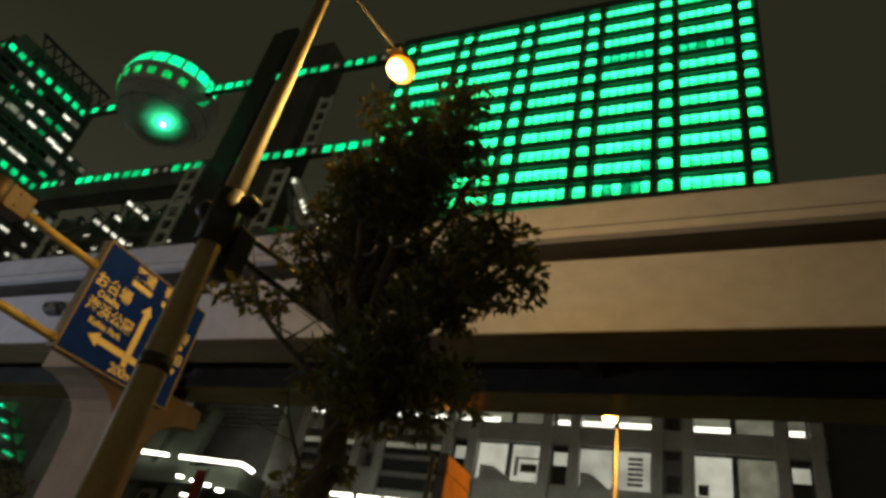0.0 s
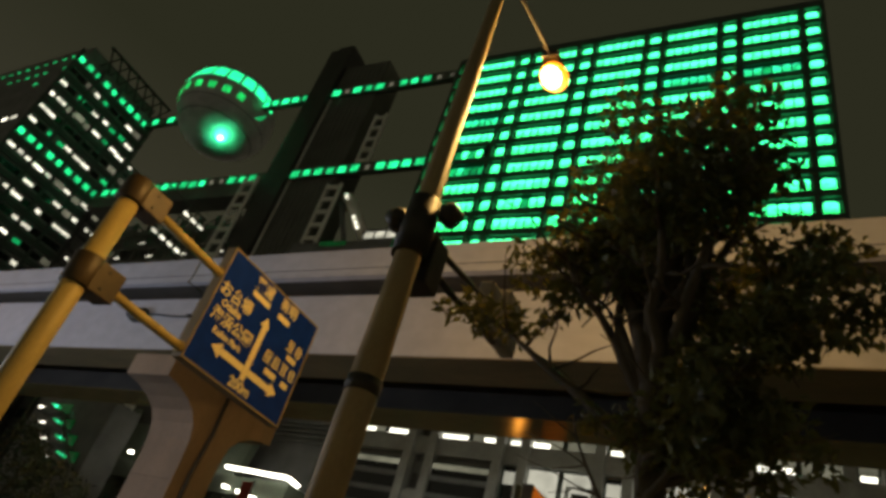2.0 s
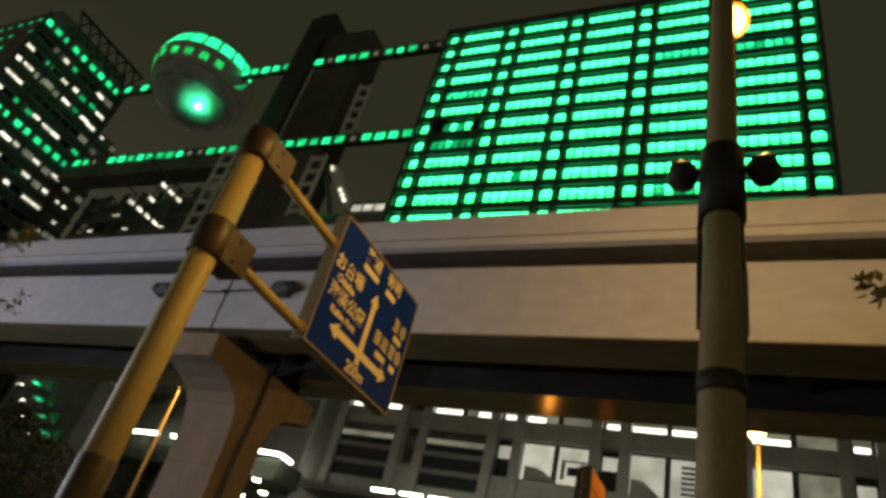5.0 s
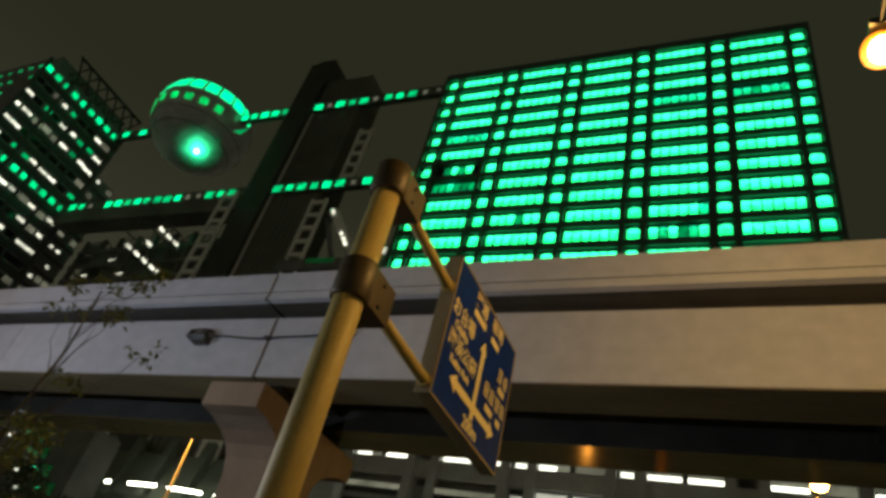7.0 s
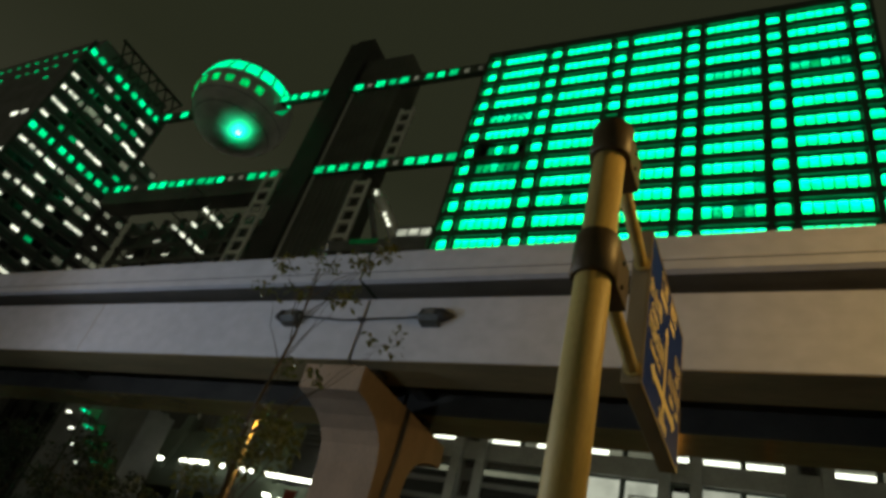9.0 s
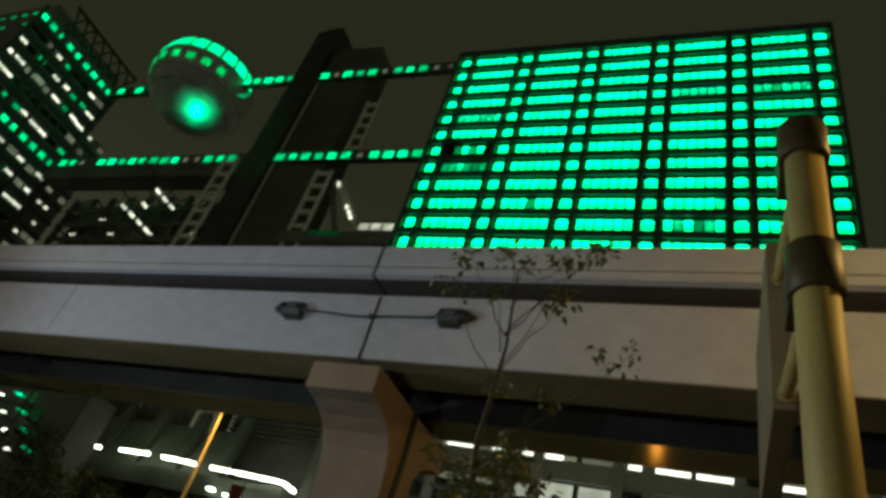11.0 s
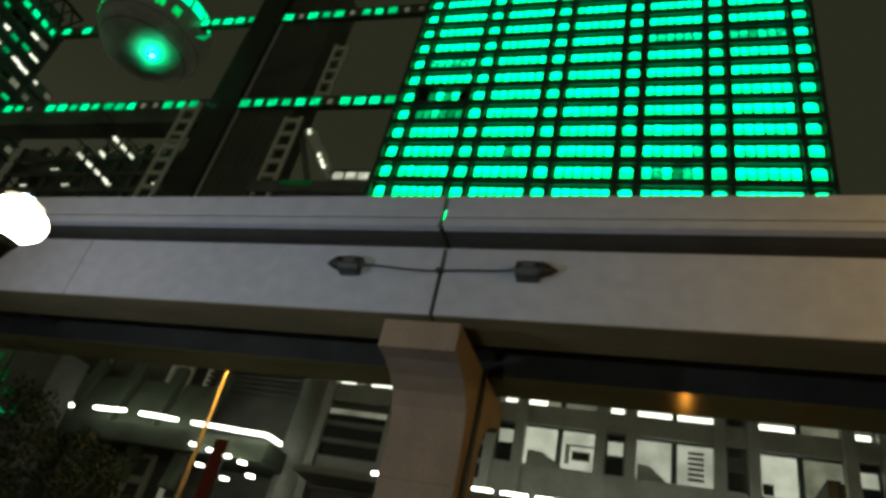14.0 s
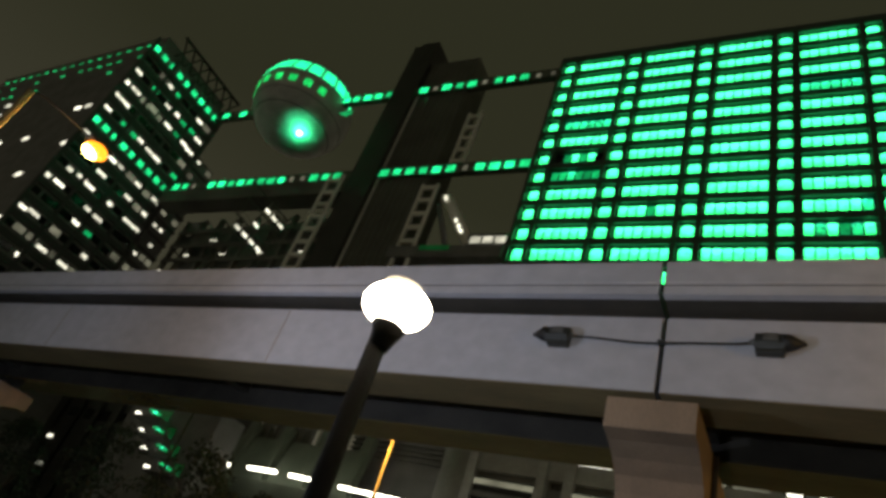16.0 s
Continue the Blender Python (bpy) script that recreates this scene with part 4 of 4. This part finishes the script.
# signal and lamps on the street lamp's pole
sig = thing("traffic_signal", "grey traffic signal seen edge-on, on two dark arms from the pole", "traffic signal", pose(-6.05, 4.90, 5.8))
part("sleeve", tube(bmesh.new(), [(0, 0, -0.24), (0, 0, 0.56)], [0.205, 0.195], 24), DARKMETAL, sig, "dark mounting sleeve round the pole")
part("control_box", boxed(-0.17, 0.17, 0.20, 0.52, -0.45, 0.22, 0.03), DARKMETAL, sig)
part("arm", tube(bmesh.new(), [(0, 0.15, 0.20), (0, 2.1, 0.52)], [0.045, 0.04], 10), DARKMETAL, sig)
part("arm", tube(bmesh.new(), [(0, 0.15, -0.10), (0, 2.5, 0.12)], [0.05, 0.045], 10), DARKMETAL, sig)
for y0, y1, z0, z1 in ((1.89, 2.33, 0.12, 0.76), (2.45, 3.03, 0.16, 1.0)):
    hs = part("signal_housing", boxed(-0.09, 0.13, y0, y1, z0, z1, 0.04), SIGNAL_GREY, sig, "pale grey signal housing")
    part("back_lid", boxed(0.132, 0.15, y0 + 0.05, y1 - 0.05, z0 + 0.06, z1 - 0.06, 0.006), SIGNAL_GREY, hs)
    for zz in (z0 + 0.2, z1 - 0.2):
        part("visor", tube(bmesh.new(), [(-0.09, (y0 + y1) / 2, zz), (-0.16, (y0 + y1) / 2, zz - 0.01)], [0.14, 0.13], 16, False), DARKMETAL, hs)
part("hanger", tube(bmesh.new(), [(0, 2.39, 0.08), (0, 2.39, 0.78)], [0.04, 0.04], 8), DARKMETAL, sig)
for s in (-1, 1):
    f = part("flood_lamp", tube(bmesh.new(), [(s * 0.27, -0.08, 0.36), (s * 0.33, -0.02, 0.36), (s * 0.38, 0.13, 0.35)], [0.06, 0.145, 0.135], 18), DARKMETAL, sig, "round dark lamp housing")
    part("stub", tube(bmesh.new(), [(s * 0.18, 0, 0.36), (s * 0.30, 0, 0.36)], [0.03, 0.03], 8), DARKMETAL, f)
part("cable", tube(bmesh.new(), [(-0.19, 0.08, -0.2), (-0.185, 0.09, -0.7), (-0.18, 0.08, -1.3)], [0.025, 0.025, 0.02], 8), DARKMETAL, sig)

# path lamp
pl = thing("path_lamp", "short dark lamp post with a glaring white lamp", "lamp post", pose(-23.35, 3.45, 0.15))
part("post", tube(bmesh.new(), [(0, 0, 0), (0, 0, 4.05)], [0.10, 0.085], 20), LAMP_ARM, pl)
bm = bmesh.new()
bmesh.ops.create_uvsphere(bm, u_segments=24, v_segments=14, radius=1.0)
bmesh.ops.transform(bm, matrix=Matrix.Translation((0.05, 0, 4.33)) @ Matrix.Diagonal((0.325, 0.30, 0.195, 1)), verts=bm.verts)
for f in bm.faces:
    f.smooth = True
# dark dish added to keep the globe's light off the post
part("shade_dish", tube(bmesh.new(), [(0.02, 0, 3.9), (0.04, 0, 4.02), (0.05, 0, 4.12)], [0.09, 0.12, 0.16], 20), LAMP_ARM, pl)
part("globe", bm, LAMP_LENS, pl, "glaring white lamp globe")
part("cap", tube(bmesh.new(), [(0.05, 0, 4.53), (0.05, 0, 4.59)], [0.20, 0.09], 20), DARKMETAL, pl)

copy_thing(pl, pose(-38.05, 3.45, 0.15))

# low lamp across the road
ll = thing("low_lamp", "short lamp post with an orange lamp across the road", "lamp post", pose(-16.3, 33.4, 0.15))
part("post", tube(bmesh.new(), [(0, 0, 0), (0, 0, 4.2)], [0.09, 0.07], 14), DARKMETAL, ll)
part("lens", tube(bmesh.new(), [(0, 0, 4.2), (0, 0, 4.35), (0, 0, 4.6)], [0.14, 0.2, 0.16], 16), SODIUM_LENS, ll, "glowing orange lens")

ll = thing("low_lamp", "lamp post with a pale warm lamp beyond the trees", "lamp post", pose(-62.0, 34.0, 0.15))
part("post", tube(bmesh.new(), [(0, 0, 0), (0, 0, 15.6)], [0.12, 0.08], 14), DARKMETAL, ll)
part("lens", tube(bmesh.new(), [(0, 0, 15.6), (0, 0, 15.8), (0, 0, 16.2)], [0.2, 0.34, 0.26], 16), PALE_LENS, ll, "glowing pale lens")

# direction sign across the road, seen from the back
bp = thing("road_sign", "orange-lit back of a road sign on a post across the road", "road sign", pose(-11.85, 24.6, 0.0))
part("post", tube(bmesh.new(), [(0, -0.9, 0), (0, -0.9, 9.2)], [0.14, 0.11], 14), DARKMETAL, bp)
for z in (7.4, 8.8):
    part("arm", tube(bmesh.new(), [(0, -0.9, z), (0, 0.02, z)], [0.07, 0.07], 10), DARKMETAL, bp)
part("panel", boxed(-0.22, 0.20, 0.0, 2.6, 6.9, 9.62, 0.02), DARKMETAL, bp, "dark sign box")
# back sheet and stiffeners coloured orange for the street lamp's light
part("back_sheet", boxed(0.203, 0.225, 0.10, 2.58, 6.95, 9.57), LAMPLIT_ORANGE, bp, "sign back sheet with the orange lamplight in its colour")
for z in (7.5, 8.9):
    part("stiffener", boxed(0.228, 0.26, 0.12, 2.56, z - 0.04, z + 0.04), LAMPLIT_ORANGE, bp)


# ---- trees ----
def leaves(name, parent, centres, count, size, seed, mat, label=""):
    """Folded pointed leaves strewn about twig centres (x, y, z, spread)."""
    r = np.random.RandomState(seed)
    c = np.array(centres, float)
    pick = r.choice(len(c), count, p=c[:, 3] ** 2 / (c[:, 3] ** 2).sum())
    off = r.normal(size=(count, 3))
    off *= (r.rand(count, 1) ** 0.4) / np.linalg.norm(off, axis=1, keepdims=True)
    at = c[pick, :3] + off * c[pick, 3:4] * np.array([1.0, 1.0, 0.75])
    d = r.normal(size=(count, 3)) + off * 0.8 + [0, 0, -0.5]
    d /= np.linalg.norm(d, axis=1, keepdims=True)
    n = np.cross(d, r.normal(size=(count, 3)))
    n /= np.linalg.norm(n, axis=1, keepdims=True)
    b = np.cross(n, d)
    s = size * (0.6 + 0.8 * r.rand(count, 1))
    v = np.stack([at, at + d * s * 0.45 + b * s * 0.24 + n * s * 0.07, at + d * s, at + d * s * 0.45 - b * s * 0.24 + n * s * 0.07, at + d * s * 0.5], 1).reshape(-1, 3)
    k = 5 * np.arange(count)[:, None]
    faces = np.concatenate([k + [0, 1, 4], k + [1, 2, 4], k + [2, 3, 4], k + [3, 0, 4]])
    me = bpy.data.meshes.new(name)
    me.from_pydata(v.tolist(), [], faces.tolist())
    me.materials.append(mat)
    ob = new(name, me)
    ob.parent = parent
    if label:
        ob["label"] = label
    return ob


def bend(a, b, r, n=6, wob=0.12):
    a, b = Vector(a), Vector(b)
    out = []
    for i in range(n + 1):
        s = i / n
        p = a.lerp(b, s)
        if 0 < i < n:
            p += Vector((r.uniform(-1, 1), r.uniform(-1, 1), r.uniform(-0.4, 0.6))) * wob * (b - a).length * 0.5
        out.append(p)
    return out


def tree(name, label, base, limbs, trunk_top, trunk_r, clumps, count, size, seed, mat, twigs=0, taper=0.45):
    r = random.Random(seed)
    t = thing(name, label, "tree", pose(*base))
    bm = bmesh.new()
    pts = bend((0, 0, -0.05), trunk_top, r, 6, 0.05)
    tube(bm, pts, [trunk_r * (1.15 - taper * i / 6) for i in range(7)], 12)
    part("trunk", bm, BARK, t)
    for a, b, ra in limbs:
        bm = bmesh.new()
        p = bend(a, b, r, 6, 0.07)
        tube(bm, p, [ra * (1 - 0.75 * i / 6) for i in range(7)], 8)
        for i in range(2, 6):
            for _ in range(twigs):
                q = p[i] + Vector((r.uniform(-1, 1), r.uniform(-1, 1), r.uniform(-0.3, 0.9))) * 0.55
                tube(bm, bend(p[i], q, r, 3, 0.15), [ra * 0.28, ra * 0.22, ra * 0.15, ra * 0.08], 5)
        part("limb", bm, BARK, t)
    leaves("crown", t, clumps, count, size, seed, mat)
    return t


r0 = random.Random(21)
# ends of the limbs (x, y, z), height of the fork, girth
TREE_FORKS = ((-0.6, 0.4, 6.0, 3.7, 0.085), (-0.1, 0.15, 6.4, 3.9, 0.08), (0.25, 0.1, 6.7, 3.9, 0.08), (0.55, -0.3, 6.3, 3.8, 0.07), (0.8, 0.3, 5.9, 3.7, 0.07), (-0.5, 0.5, 6.0, 3.8, 0.06), (0.75, -0.4, 5.55, 3.6, 0.065), (1.05, 0.2, 4.95, 3.5, 0.06), (-0.85, 0.35, 5.7, 3.5, 0.06), (-0.98, 0.2, 5.25, 3.5, 0.05),
         (1.18, 0.1, 4.5, 3.3, 0.05), (0.98, -0.3, 4.1, 3.1, 0.045), (0.82, 0.3, 3.5, 2.9, 0.04), (0.45, -0.3, 3.35, 2.8, 0.035), (-0.3, 0.8, 5.9, 3.8, 0.06), (0.1, -0.7, 5.2, 3.7, 0.06), (0.55, 0.8, 4.9, 3.5, 0.05), (0.3, 0.3, 3.7, 2.9, 0.04))
clumps, limbs = [], []
for x, y, z, fork, girth in TREE_FORKS:
    limbs.append(((0, 0, fork), (x, y, z), girth))
    for k in range(8):
        s = 0.58 + 0.46 * k / 7
        j = 0.30
        clumps.append((x * s + r0.uniform(-j, j), y * s + r0.uniform(-j, j), fork + (z - fork) * s + r0.uniform(-0.2, 0.25), r0.uniform(0.13, 0.30)))
# the long low limb with leaves at its end alone, and shoots about the fork
limbs += [((0, 0, 3.2), (-1.55, 0.1, 4.4), 0.05), ((-0.02, 0, 2.3), (-0.55, 0.0, 3.45), 0.025)]
clumps += [(-1.6, 0.1, 4.45, 0.22), (-1.35, 0.1, 4.35, 0.22), (-1.1, 0.15, 4.22, 0.15), (-1.8, 0.0, 4.4, 0.13), (-0.4, 0.0, 3.45, 0.13), (-0.1, 0, 3.4, 0.2), (0.1, 0.1, 2.7, 0.16), (-0.15, -0.1, 2.5, 0.15)]
tree("street_tree", "leafy evergreen street tree lit from behind by a street lamp", (-3.2, 4.42, 0.15), limbs, (0.02, 0.05, 4.2), 0.13, clumps, 15000, 0.1, 5, LEAF, 2)

# thin shoots (x, y and height of the tip), each with a tuft of leaves at its tip
SHOOTS = ((-0.44, 0.0, 4.92), (-0.08, 0.05, 5.05), (0.08, 0.1, 5.0), (0.36, 0.25, 5.1), (0.60, 0.1, 5.02), (0.68, 0.15, 5.06), (0.36, 0.05, 4.5), (0.44, 0.1, 4.52), (-0.08, -0.05, 4.5), (-0.5, 0.0, 4.52), (0.82, 0.3, 4.1), (0.98, 0.35, 4.2), (0.1, 0.0, 3.75), (0.42, 0.1, 3.68))
rt = random.Random(77)
sap, sap_limbs = [], []
for x, y, z1 in SHOOTS:
    sap_limbs.append(((0.03, 0, z1 - 0.5 - 0.7 * abs(x)), (x, y, z1), 0.006))
    sap += [(x + rt.uniform(-0.08, 0.08), y + rt.uniform(-0.08, 0.08), z1 + rt.uniform(-0.12, 0.05), rt.uniform(0.07, 0.13)) for _ in range(2)]
# bushy shoots about the foot of the crown
for k in range(20):
    a, q = rt.uniform(0, 6.283), rt.uniform(0.1, 0.72)
    sap.append((0.15 + q * math.cos(a), 0.5 * q * math.sin(a), rt.uniform(2.35, 3.28), rt.uniform(0.10, 0.18)))
    if k % 3 == 0:
        sap_limbs.append(((0.05, 0, 2.2), sap[-1][:3], 0.010))
tree("sapling", "thin young tree with sparse leaves and a pale trunk", (-15.0, 3.92, 0.15), sap_limbs, (0.03, 0, 4.75), 0.038, sap, 1250, 0.07, 9, LEAF, 0, 0.98)

for i, (x, y, h) in enumerate(((-56.0, 31.5, 12.0), (-66.0, 32.5, 12.5), (-77.0, 32.0, 11.5), (-49.0, 31.0, 9.0))):
    r1 = random.Random(40 + i)
    cl = []
    for _ in range(60):
        a, q, u = r1.uniform(0, 6.28), r1.random() ** 0.5, r1.uniform(-1, 1)
        k = math.sqrt(max(0.05, 1 - u * u))
        cl.append((3.3 * q * k * math.cos(a), 3.0 * q * k * math.sin(a), h * 0.66 + h * 0.32 * u, r1.uniform(0.5, 1.0)))
    tree("roadside_tree", "dark broadleaf tree beyond the road", (x, y, 0.15), [((0, 0, h * 0.35), (s * 2.0, s2 * 1.4, h * 0.75), 0.12) for s, s2 in ((1, 0.5), (-1, 0.6), (0.3, -1))], (0, 0, h * 0.6), 0.2, cl, 2600, 0.34, 60 + i, LEAF_DARK)
